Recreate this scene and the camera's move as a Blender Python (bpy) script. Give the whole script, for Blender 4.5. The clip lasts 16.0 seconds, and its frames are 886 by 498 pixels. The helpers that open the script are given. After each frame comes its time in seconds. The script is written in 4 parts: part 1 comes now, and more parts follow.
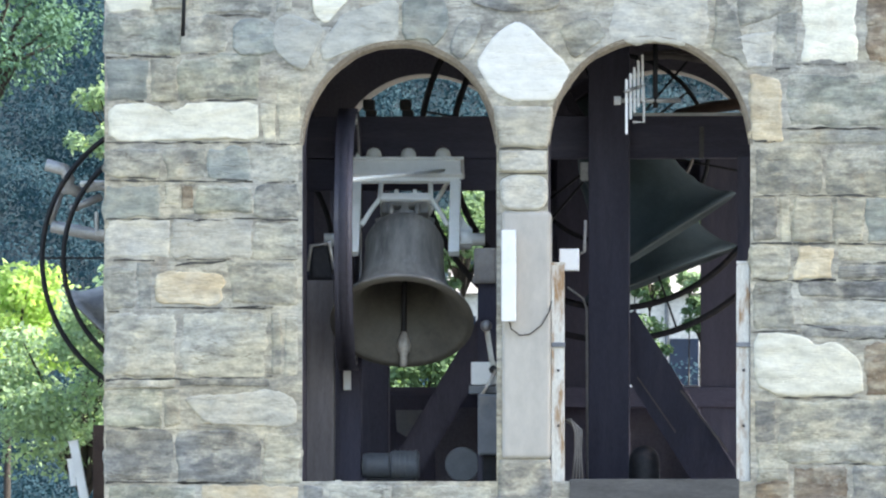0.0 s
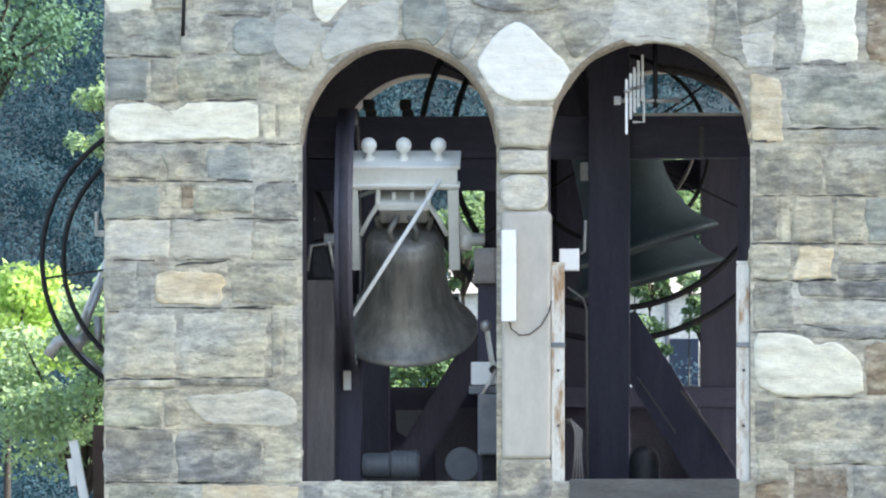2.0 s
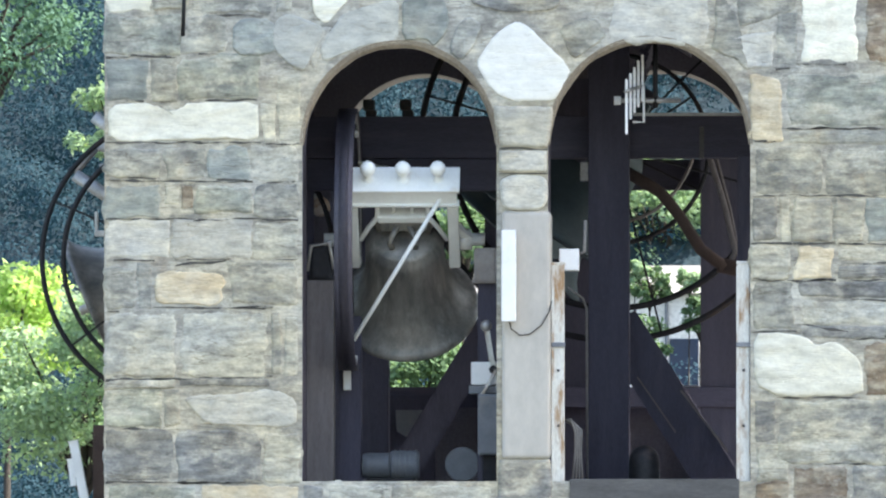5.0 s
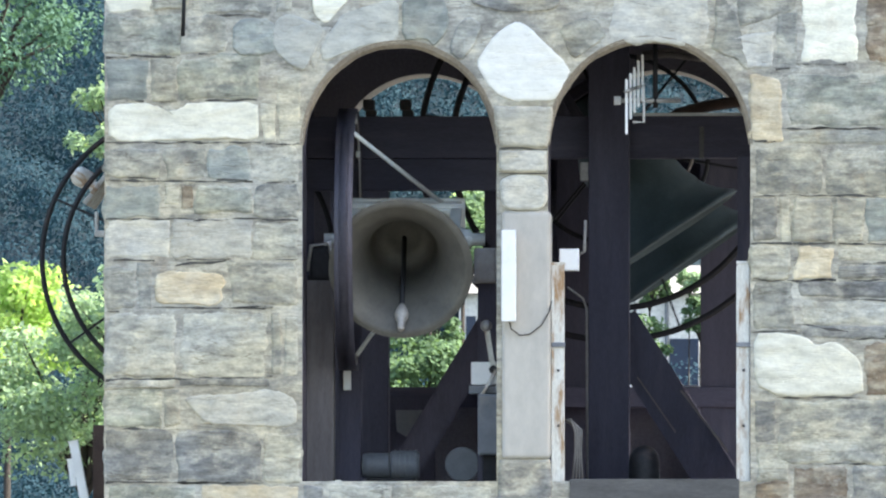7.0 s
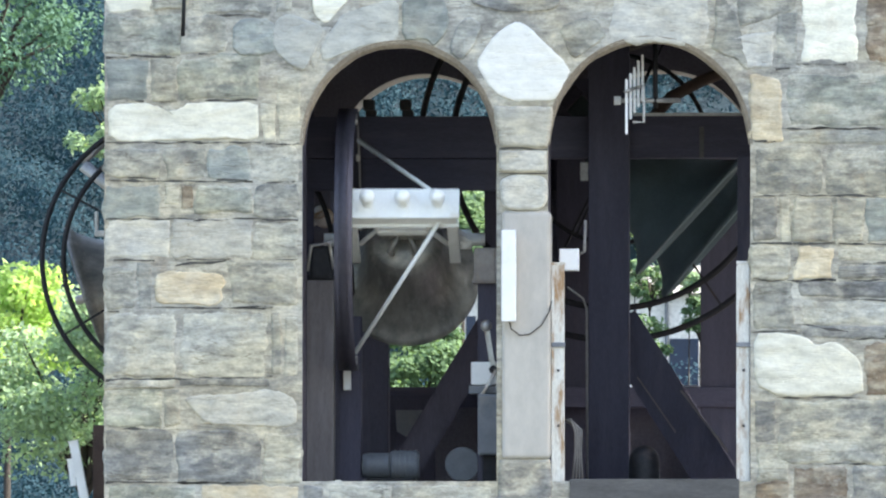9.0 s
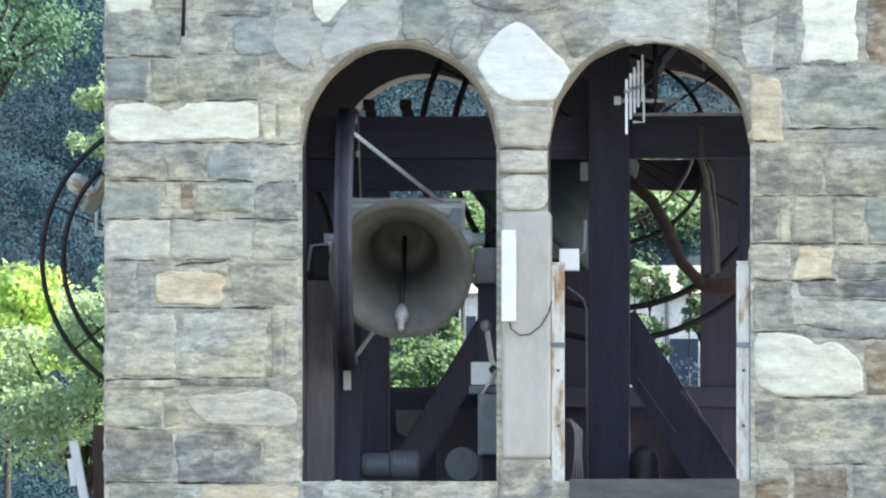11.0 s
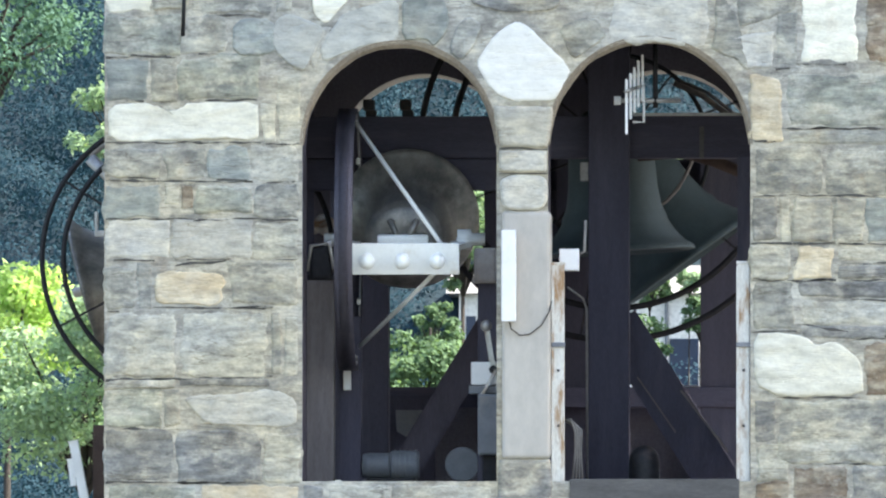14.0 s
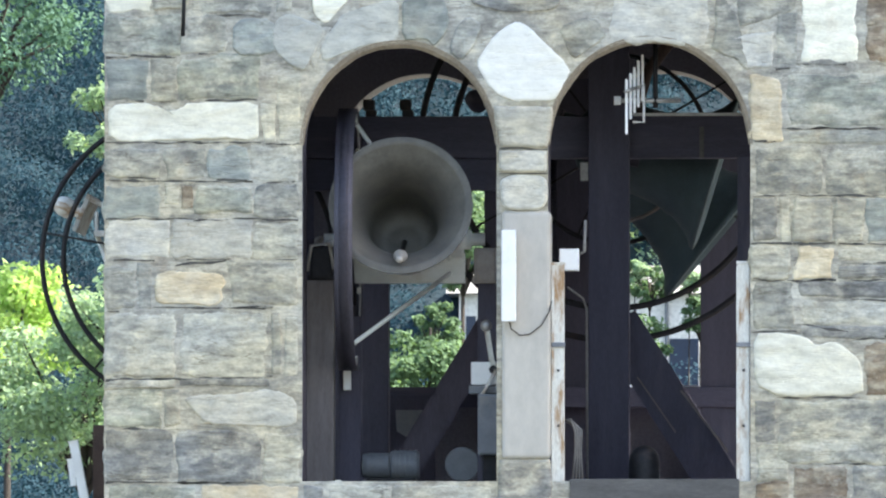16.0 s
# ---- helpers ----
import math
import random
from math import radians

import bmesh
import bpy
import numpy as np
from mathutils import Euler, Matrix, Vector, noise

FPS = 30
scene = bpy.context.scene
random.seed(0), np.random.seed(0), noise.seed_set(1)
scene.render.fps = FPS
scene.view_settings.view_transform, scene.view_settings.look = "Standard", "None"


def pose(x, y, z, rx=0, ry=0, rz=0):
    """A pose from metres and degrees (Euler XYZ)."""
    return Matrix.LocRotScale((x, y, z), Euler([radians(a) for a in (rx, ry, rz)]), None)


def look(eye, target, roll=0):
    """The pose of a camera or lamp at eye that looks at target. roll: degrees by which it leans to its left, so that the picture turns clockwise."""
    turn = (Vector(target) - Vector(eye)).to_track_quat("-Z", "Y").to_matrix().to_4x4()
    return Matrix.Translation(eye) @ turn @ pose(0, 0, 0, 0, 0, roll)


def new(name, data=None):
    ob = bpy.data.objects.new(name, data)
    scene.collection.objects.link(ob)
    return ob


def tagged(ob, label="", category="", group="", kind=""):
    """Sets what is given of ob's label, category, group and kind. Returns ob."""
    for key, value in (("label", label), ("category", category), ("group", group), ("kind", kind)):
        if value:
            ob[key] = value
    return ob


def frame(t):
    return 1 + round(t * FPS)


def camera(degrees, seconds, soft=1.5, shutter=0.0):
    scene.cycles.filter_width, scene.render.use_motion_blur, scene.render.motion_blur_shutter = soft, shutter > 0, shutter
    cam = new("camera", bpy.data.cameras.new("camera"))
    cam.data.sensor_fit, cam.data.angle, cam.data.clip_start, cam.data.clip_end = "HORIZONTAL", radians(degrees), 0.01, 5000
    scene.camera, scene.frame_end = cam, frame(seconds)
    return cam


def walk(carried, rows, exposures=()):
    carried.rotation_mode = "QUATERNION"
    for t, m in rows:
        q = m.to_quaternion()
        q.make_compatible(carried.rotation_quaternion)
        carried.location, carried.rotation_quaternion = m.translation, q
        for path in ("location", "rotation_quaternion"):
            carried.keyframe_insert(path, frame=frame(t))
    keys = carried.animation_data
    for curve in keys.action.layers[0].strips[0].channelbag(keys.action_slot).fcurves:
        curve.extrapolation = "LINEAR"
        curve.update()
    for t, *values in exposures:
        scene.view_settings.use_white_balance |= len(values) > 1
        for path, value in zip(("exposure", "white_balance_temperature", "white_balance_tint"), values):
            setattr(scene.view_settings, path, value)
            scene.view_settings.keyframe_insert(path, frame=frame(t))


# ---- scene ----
cam = camera(3.9233, 16.0, soft=2.2, shutter=0.5)
EYE = (2.4419, -69.9266, 15.9234)
VIEW = look(EYE, (0, 0, 18.0))
walk(cam, [(0.0, VIEW), (16.0, VIEW)], [(0.0, 1.92, 6750, 12), (16.0, 1.92, 6750, 12)])

# ---- light ----
SUN_DIR = Vector((1.0, 0.10, 1.2)).normalized()
world = bpy.data.worlds.new("sky")
scene.world = world
world.use_nodes = True
wn = world.node_tree.nodes
sky = wn.new("ShaderNodeTexSky")
sky.sky_type = 'NISHITA'
sky.sun_disc = False
sky.sun_elevation = math.asin(SUN_DIR.z)
sky.sun_rotation = math.atan2(SUN_DIR.x, SUN_DIR.y)
sky.air_density, sky.dust_density = 1.2, 2.0
wn["Background"].inputs["Strength"].default_value = 0.15
world.node_tree.links.new(sky.outputs[0], wn["Background"].inputs["Color"])
sun = new("sun", bpy.data.lights.new("sun", 'SUN'))
sun.data.energy, sun.data.angle, sun.data.color = 5.0, radians(0.55), (1.0, 0.95, 0.86)
sun.matrix_world = look(SUN_DIR * 50, (0, 0, 0))


# ---- materials ----
def ramp(nt, fac, stops):
    r = nt.nodes.new("ShaderNodeValToRGB")
    while len(r.color_ramp.elements) < len(stops):
        r.color_ramp.elements.new(0.5)
    for e, (p, c) in zip(r.color_ramp.elements, stops):
        e.position = p
        e.color = (*c, 1)
    nt.links.new(fac, r.inputs[0])
    return r.outputs[0]


def noise_node(nt, vec, scale, detail=6, rough=0.6):
    n = nt.nodes.new("ShaderNodeTexNoise")
    n.inputs["Scale"].default_value = scale
    n.inputs["Detail"].default_value = detail
    n.inputs["Roughness"].default_value = rough
    nt.links.new(vec, n.inputs["Vector"])
    return n.outputs["Fac"]


def mixed(nt, fac, a, b, mode='MIX'):
    m = nt.nodes.new("ShaderNodeMix")
    m.data_type, m.blend_type = 'RGBA', mode
    for value, slot in ((fac, m.inputs[0]), (a, m.inputs[6]), (b, m.inputs[7])):
        if isinstance(value, (int, float)):
            slot.default_value = value
        elif isinstance(value, tuple):
            slot.default_value = (*value, 1)
        else:
            nt.links.new(value, slot)
    return m.outputs[2]


def shade(c, k):
    return tuple(min(1.0, v * k) for v in c)


def material(name, base, second=None, stain=None, scale=6.0, stretch=(1, 1, 1), rough=0.85, metal=0.0,
             bump=0.3, vary=0.0, contrast=0.5, fine=60.0, stain_amount=(0.55, 0.75), spec=0.3, bump_dist=0.01, grainy=0.45):
    """Two-scale surface: broad blotches, fine grain, stains of their own colour, relief."""
    mat = bpy.data.materials.new(name)
    mat.use_nodes = True
    nt = mat.node_tree
    b = nt.nodes["Principled BSDF"]
    co = nt.nodes.new("ShaderNodeTexCoord")
    mp = nt.nodes.new("ShaderNodeMapping")
    mp.inputs["Scale"].default_value = stretch
    nt.links.new(co.outputs["Object"], mp.inputs["Vector"])
    info = nt.nodes.new("ShaderNodeObjectInfo")
    shift = nt.nodes.new("ShaderNodeVectorMath")
    shift.operation = 'MULTIPLY_ADD'
    shift.inputs[1].default_value = (17, 29, 41)
    nt.links.new(info.outputs["Random"], shift.inputs[0])
    nt.links.new(mp.outputs[0], shift.inputs[2])
    vec = shift.outputs[0]
    second = second or shade(base, 0.6)
    broad = noise_node(nt, vec, scale, 7, 0.65)
    grain = noise_node(nt, vec, fine, 4, 0.7)
    lo, hi = 0.5 - 0.5 * contrast * 0.5, 0.5 + 0.5 * contrast * 0.5
    col = ramp(nt, broad, [(lo, second), (hi, base)])
    col = mixed(nt, grainy, col, ramp(nt, grain, [(0.3, shade(base, 0.55)), (0.7, shade(base, 1.3))]))
    if stain:
        mask = noise_node(nt, vec, scale * 0.45, 5, 0.7)
        fac = ramp(nt, mask, [(stain_amount[0], (0, 0, 0)), (stain_amount[1], (1, 1, 1))])
        col = mixed(nt, fac, col, stain)
    if vary:
        hsv = nt.nodes.new("ShaderNodeHueSaturation")
        mr = nt.nodes.new("ShaderNodeMapRange")
        mr.inputs["To Min"].default_value, mr.inputs["To Max"].default_value = 1 - vary, 1 + vary
        nt.links.new(info.outputs["Random"], mr.inputs["Value"])
        nt.links.new(mr.outputs[0], hsv.inputs["Value"])
        nt.links.new(col, hsv.inputs["Color"])
        col = hsv.outputs[0]
    nt.links.new(col, b.inputs["Base Color"])
    b.inputs["Roughness"].default_value, b.inputs["Metallic"].default_value = rough, metal
    b.inputs["Specular IOR Level"].default_value = spec
    if bump:
        add = nt.nodes.new("ShaderNodeMath")
        add.operation = 'ADD'
        nt.links.new(broad, add.inputs[0])
        nt.links.new(grain, add.inputs[1])
        bn = nt.nodes.new("ShaderNodeBump")
        bn.inputs["Strength"].default_value, bn.inputs["Distance"].default_value = bump, bump_dist
        nt.links.new(add.outputs[0], bn.inputs["Height"])
        nt.links.new(bn.outputs[0], b.inputs["Normal"])
    return mat


def stone_material(name, base, second, third, rust=0.0, smear=0.5, contrast=0.44, rough_look=1.0):
    """Layered gneiss: wavy bands, speckle, thin dark cracks along the layers, lime smeared over it, rust runs."""
    mat = bpy.data.materials.new(name)
    mat.use_nodes = True
    nt = mat.node_tree
    b = nt.nodes["Principled BSDF"]
    co = nt.nodes.new("ShaderNodeTexCoord")
    geo = nt.nodes.new("ShaderNodeNewGeometry")
    info = nt.nodes.new("ShaderNodeObjectInfo")

    def placed(scale):
        mp = nt.nodes.new("ShaderNodeMapping")
        mp.inputs["Scale"].default_value = scale
        nt.links.new(co.outputs["Object"], mp.inputs["Vector"])
        sh = nt.nodes.new("ShaderNodeVectorMath")
        sh.operation = 'MULTIPLY_ADD'
        sh.inputs[1].default_value = (17, 29, 41)
        nt.links.new(info.outputs["Random"], sh.inputs[0])
        nt.links.new(mp.outputs[0], sh.inputs[2])
        return sh.outputs[0]

    mp = nt.nodes.new("ShaderNodeMapping")
    mp.inputs["Scale"].default_value = (1, 1, 1.5)
    nt.links.new(geo.outputs["Position"], mp.inputs["Vector"])
    world_at = mp.outputs[0]
    bands = noise_node(nt, placed((1.0, 1.0, 3.6)), 3.4, 5, 0.62)
    blots = noise_node(nt, placed((0.9, 1, 2.2)), 7.5, 5, 0.66)
    w = 0.5 * contrast
    col = ramp(nt, bands, [(0.5 - w * 0.55, second), (0.5, base), (0.5 + w * 0.55, third)])
    col = mixed(nt, 0.45, col, ramp(nt, blots, [(0.36, shade(second, 0.9)), (0.52, base), (0.66, shade(third, 1.08))]))
    if rust:
        runs = noise_node(nt, placed((2.5, 1, 1.2)), 2.2, 5, 0.7)
        fac = ramp(nt, runs, [(0.58, (0, 0, 0)), (0.74, (rust, rust, rust))])
        col = mixed(nt, fac, col, (0.36, 0.23, 0.12))
    lime = noise_node(nt, world_at, 5.5, 6, 0.68)
    fac = ramp(nt, lime, [(0.49, (0, 0, 0)), (0.58, (smear * 1.25,) * 3)])
    col = mixed(nt, fac, col, (0.50, 0.485, 0.425))
    warm = noise_node(nt, world_at, 1.3, 5, 0.62)
    fac = ramp(nt, warm, [(0.40, (0, 0, 0)), (0.58, (0.9 * rough_look,) * 3)])
    col = mixed(nt, fac, col, mixed(nt, 1.0, col, (1.09, 1.0, 0.84), 'MULTIPLY'))
    dark = noise_node(nt, world_at, 3.1, 6, 0.68)
    fac = ramp(nt, dark, [(0.52, (0, 0, 0)), (0.64, (0.75 * rough_look ** 2,) * 3)])
    col = mixed(nt, fac, col, shade(second, 0.8))
    mid = noise_node(nt, placed((0.8, 1, 2.3)), 13, 4, 0.62)
    col = mixed(nt, 0.85 * rough_look, col, ramp(nt, mid, [(0.33, (0.64, 0.64, 0.63)), (0.5, (1.0, 1.0, 0.98)), (0.67, (1.32, 1.31, 1.23))]), 'MULTIPLY')
    pit = noise_node(nt, placed((1, 1, 1.2)), 55, 2, 0.5)
    col = mixed(nt, 0.55 * rough_look, col, ramp(nt, pit, [(0.32, (0.80, 0.79, 0.78)), (0.5, (1, 1, 1)), (0.68, (1.14, 1.14, 1.13))]), 'MULTIPLY')
    lines = noise_node(nt, placed((0.9, 1, 9.0)), 1.7, 3, 0.55)
    crack = ramp(nt, lines, [(0.486, (1, 1, 1)), (0.498, (0.5, 0.48, 0.45)), (0.502, (0.5, 0.48, 0.45)), (0.514, (1, 1, 1))])
    gate = ramp(nt, noise_node(nt, placed((1, 1, 2)), 3.5, 3, 0.6), [(0.53, (0, 0, 0)), (0.60, (rough_look * 0.85,) * 3)])
    col = mixed(nt, gate, col, mixed(nt, 1.0, col, crack, 'MULTIPLY'))
    hsv = nt.nodes.new("ShaderNodeHueSaturation")
    mr = nt.nodes.new("ShaderNodeMapRange")
    mr.inputs["To Min"].default_value, mr.inputs["To Max"].default_value = 0.86, 1.14
    nt.links.new(info.outputs["Random"], mr.inputs["Value"])
    nt.links.new(mr.outputs[0], hsv.inputs["Value"])
    nt.links.new(col, hsv.inputs["Color"])
    nt.links.new(hsv.outputs[0], b.inputs["Base Color"])
    b.inputs["Roughness"].default_value = 0.88
    b.inputs["Specular IOR Level"].default_value = 0.25
    h1 = mixed(nt, 0.5, mid, pit)
    h2 = mixed(nt, 0.4, h1, crack)
    bn = nt.nodes.new("ShaderNodeBump")
    bn.inputs["Strength"].default_value, bn.inputs["Distance"].default_value = 0.55, 0.012
    nt.links.new(h2, bn.inputs["Height"])
    nt.links.new(bn.outputs[0], b.inputs["Normal"])
    return mat


STONE = {
    "g": stone_material("grey_gneiss", (0.315, 0.315, 0.285), (0.205, 0.21, 0.20), (0.43, 0.425, 0.37), 0.25),
    "l": stone_material("pale_gneiss", (0.44, 0.435, 0.385), (0.31, 0.31, 0.28), (0.55, 0.54, 0.47), 0.3),
    "b": stone_material("blue_grey_slate", (0.275, 0.30, 0.285), (0.215, 0.235, 0.225), (0.35, 0.375, 0.35), 0.0, 0.25, 0.5, 0.7),
    "d": stone_material("dark_gneiss", (0.235, 0.24, 0.235), (0.165, 0.165, 0.165), (0.32, 0.32, 0.30), 0.15, 0.4),
    "w": stone_material("cream_quartz", (0.80, 0.775, 0.65), (0.66, 0.64, 0.53), (0.87, 0.85, 0.73), 0.25, 0.05, 0.55, 0.35),
    "p": stone_material("very_pale_gneiss", (0.50, 0.495, 0.455), (0.40, 0.40, 0.375), (0.60, 0.585, 0.52), 0.2, 0.4, 0.5, 0.7),
    "s": stone_material("smooth_grey_slate", (0.415, 0.42, 0.385), (0.35, 0.355, 0.33), (0.49, 0.49, 0.445), 0.0, 0.2, 0.5, 0.45),
    "q": stone_material("white_quartz", (0.88, 0.87, 0.80), (0.83, 0.82, 0.75), (0.90, 0.89, 0.83), 0.1, 0.0, 0.5, 0.2),
    "t": stone_material("tan_stone", (0.60, 0.51, 0.36), (0.48, 0.39, 0.27), (0.72, 0.66, 0.52), 0.25, 0.2, 0.55, 0.6),
    "r": stone_material("rusty_stone", (0.25, 0.205, 0.165), (0.16, 0.125, 0.095), (0.34, 0.30, 0.24), 0.6, 0.35),
    "v": stone_material("green_grey_gneiss", (0.305, 0.32, 0.28), (0.205, 0.215, 0.195), (0.41, 0.415, 0.355), 0.25),
}
MORTAR = stone_material("lime_mortar", (0.355, 0.345, 0.31), (0.25, 0.245, 0.225), (0.46, 0.445, 0.40), 0.3, 0.55)
REVEAL = material("plastered_reveal", (0.30, 0.25, 0.185), (0.18, 0.15, 0.115), (0.38, 0.33, 0.25), 5, bump=0.8)
PILLAR = material("pale_pillar_granite", (0.52, 0.485, 0.425), (0.43, 0.405, 0.36), (0.58, 0.53, 0.43), 2.2, (1, 1, 0.5), bump=0.1, fine=14, grainy=0.2)
# Front reveals and soffits: their shade is put into this dark violet tone.
SHADE_PLASTER = material("shade_dark_plaster", (0.085, 0.074, 0.092), (0.055, 0.048, 0.062), (0.12, 0.105, 0.11), 5, bump=0.6)
# Rear reveals: pale colour carries the bounced light on the arch.
BOUNCE_PLASTER = material("bounce_pale_plaster", (0.55, 0.50, 0.44), (0.38, 0.34, 0.30), (0.62, 0.58, 0.52), 4, bump=0.5)
# Oak of the bell frame; its violet cast imitates lens haze over the darks.
TIMBER = material("dark_oak_timber", (0.078, 0.074, 0.100), (0.055, 0.052, 0.071), (0.103, 0.096, 0.120), 4, (4, 4, 0.5), bump=0.5, vary=0.2)
TIMBER_H = material("dark_oak_beam", (0.080, 0.076, 0.104), (0.058, 0.055, 0.076), (0.105, 0.098, 0.124), 4, (0.5, 4, 4), bump=0.5, vary=0.2)
BEARING = material("worn_bearing_paint", (0.36, 0.33, 0.31), (0.24, 0.215, 0.20), (0.30, 0.22, 0.16), 7, rough=0.5, bump=0.1, grainy=0.2)
GREY_WOOD = material("weathered_post", (0.20, 0.178, 0.172), (0.12, 0.105, 0.10), (0.27, 0.245, 0.235), 5, (5, 5, 0.5), bump=0.5)
SILL_WOOD = material("dark_sill_board", (0.12, 0.118, 0.115), (0.075, 0.073, 0.072), (0.17, 0.165, 0.155), 5, (0.5, 4, 4), bump=0.5)
BROWN_WOOD = material("red_brown_yoke", (0.085, 0.058, 0.048), (0.05, 0.034, 0.03), (0.12, 0.085, 0.066), 5, (2, 2, 2), bump=0.4)
BRONZE = material("aged_bronze", (0.34, 0.32, 0.28), (0.14, 0.14, 0.135), (0.48, 0.47, 0.42), 8, (1.3, 1.3, 0.25), rough=0.5, metal=0.45, bump=0.06, spec=0.5, grainy=0.2)
# Darker copy of the bronze: shade inside the bells is put into the colour.
BRONZE_IN = material("shaded_bronze_inside", (0.135, 0.125, 0.105), (0.09, 0.085, 0.075), (0.17, 0.16, 0.135), 7, rough=0.6, metal=0.3, bump=0.06, grainy=0.2)
VERDIGRIS = material("green_bronze", (0.066, 0.090, 0.098), (0.046, 0.065, 0.072), (0.088, 0.118, 0.122), 4, rough=0.65, metal=0.2, bump=0.08, spec=0.3, grainy=0.2)
WHITE = material("white_painted_steel", (0.86, 0.87, 0.82), (0.76, 0.77, 0.72), (0.60, 0.53, 0.42), 9, rough=0.5, bump=0.05, grainy=0.12, contrast=0.8, stain_amount=(0.62, 0.8))
GREY_IRON = material("grey_wheel_iron", (0.085, 0.08, 0.10), (0.055, 0.052, 0.066), (0.12, 0.11, 0.115), 8, rough=0.5, metal=0.4, bump=0.15)
IRON = material("black_iron", (0.03, 0.03, 0.033), (0.018, 0.018, 0.02), (0.07, 0.05, 0.04), 14, rough=0.55, metal=0.5, bump=0.2)
GALV = material("galvanised_rod", (0.48, 0.47, 0.45), (0.33, 0.32, 0.31), (0.34, 0.25, 0.19), 12, rough=0.45, metal=0.6, bump=0.1)
CLAPPER = material("worn_clapper_iron", (0.42, 0.39, 0.35), (0.30, 0.28, 0.25), None, 6, rough=0.45, metal=0.3, bump=0.1)
PLASTIC = material("white_plastic", (0.85, 0.85, 0.83), (0.76, 0.76, 0.74), None, 5, rough=0.4, bump=0.03, grainy=0.08)
GREYBOX = material("grey_enamel", (0.20, 0.21, 0.225), (0.14, 0.15, 0.165), (0.25, 0.235, 0.215), 6, rough=0.45, bump=0.05, grainy=0.15)
RUSTWHITE = material("rust_streaked_paint", (0.70, 0.69, 0.63), (0.55, 0.53, 0.47), (0.34, 0.21, 0.11), 9, (3, 3, 0.7), rough=0.55, bump=0.25, stain_amount=(0.49, 0.62))
CABLE = material("black_cable", (0.06, 0.055, 0.05), None, None, 9, rough=0.6, bump=0)
PALE_CABLE = material("grey_cable", (0.25, 0.235, 0.22), None, None, 9, rough=0.6, bump=0)
# Rear wall faces: the chamber's dimness is mixed into the plaster colour.
PLASTER = material("dim_chamber_plaster", (0.15, 0.14, 0.165), (0.10, 0.095, 0.115), None, 2, bump=0.5)
BARK = material("bark", (0.035, 0.03, 0.025), (0.02, 0.017, 0.014), None, 3, (4, 4, 0.7), bump=0.8)
# Hillside floor in the forest's painted haze blue, so gaps don't turn black.
HAZE_FLOOR = material("haze_blue_forest_floor", (0.008, 0.025, 0.036), (0.006, 0.020, 0.029), (0.009, 0.026, 0.034), 0.2, fine=3.0, bump=0.5, bump_dist=0.2)
MEADOW = material("village_ground", (0.085, 0.09, 0.085), (0.06, 0.066, 0.058), (0.11, 0.11, 0.105), 0.3, fine=4.0, bump=0.4, bump_dist=0.1)
HOUSE_W = material("pale_render", (0.78, 0.75, 0.69), (0.66, 0.62, 0.56), None, 0.8, bump=0.2, fine=8)
ROOF = material("slate_roof", (0.26, 0.255, 0.25), (0.17, 0.165, 0.165), None, 1.2, bump=0.4, fine=9)


def foliage(name, colour, glow=0.45, low=0.7, high=1.3):
    """Leaves: diffuse with light passing through, each leaf a little different."""
    mat = bpy.data.materials.new(name)
    mat.use_nodes = True
    nt = mat.node_tree
    b = nt.nodes["Principled BSDF"]
    geo = nt.nodes.new("ShaderNodeNewGeometry")
    col = ramp(nt, geo.outputs["Random Per Island"],
               [(0.0, shade(colour, low)), (0.55, colour), (1.0, (colour[0] * (high + 0.05), colour[1] * high, colour[2] * (high - 0.1)))])
    nt.links.new(col, b.inputs["Base Color"])
    b.inputs["Roughness"].default_value = 0.75
    b.inputs["Specular IOR Level"].default_value = 0.12
    tr = nt.nodes.new("ShaderNodeBsdfTranslucent")
    nt.links.new(mixed(nt, 1.0, col, (1.25, 1.3, 0.8), 'MULTIPLY'), tr.inputs["Color"])
    mx = nt.nodes.new("ShaderNodeMixShader")
    mx.inputs[0].default_value = glow
    nt.links.new(b.outputs[0], mx.inputs[1])
    nt.links.new(tr.outputs[0], mx.inputs[2])
    nt.links.new(mx.outputs[0], nt.nodes["Material Output"].inputs["Surface"])
    return mat


LEAF_BRIGHT = foliage("sunlit_young_leaves", (0.42, 0.57, 0.21), 0.5)
LEAF_PALE = foliage("pale_silvery_leaves", (0.26, 0.37, 0.25), 0.45)
LEAF_MID = foliage("grey_green_leaves", (0.105, 0.175, 0.095), 0.4)
# Distant leaves: aerial haze and shade are painted in as dark blue.
LEAF_HAZE = foliage("haze_blue_forest_leaves", (0.015, 0.046, 0.064), 0.1, 0.92, 1.08)
LEAF_SOFT = foliage("blue_green_leaves", (0.075, 0.15, 0.11), 0.3, 0.8, 1.25)


# ---- building helpers ----
def mesh_of(bm, name, mat, smooth=False):
    me = bpy.data.meshes.new(name)
    bm.to_mesh(me)
    bm.free()
    for m in (mat if isinstance(mat, (list, tuple)) else [mat]):
        me.materials.append(m)
    if smooth:
        me.polygons.foreach_set("use_smooth", [True] * len(me.polygons))
    return me


def part(name, bm, mat, parent=None, label="", smooth=False):
    ob = new(name, mesh_of(bm, name, mat, smooth))
    if parent:
        ob.parent = parent
    if label:
        ob["label"] = label
    return ob


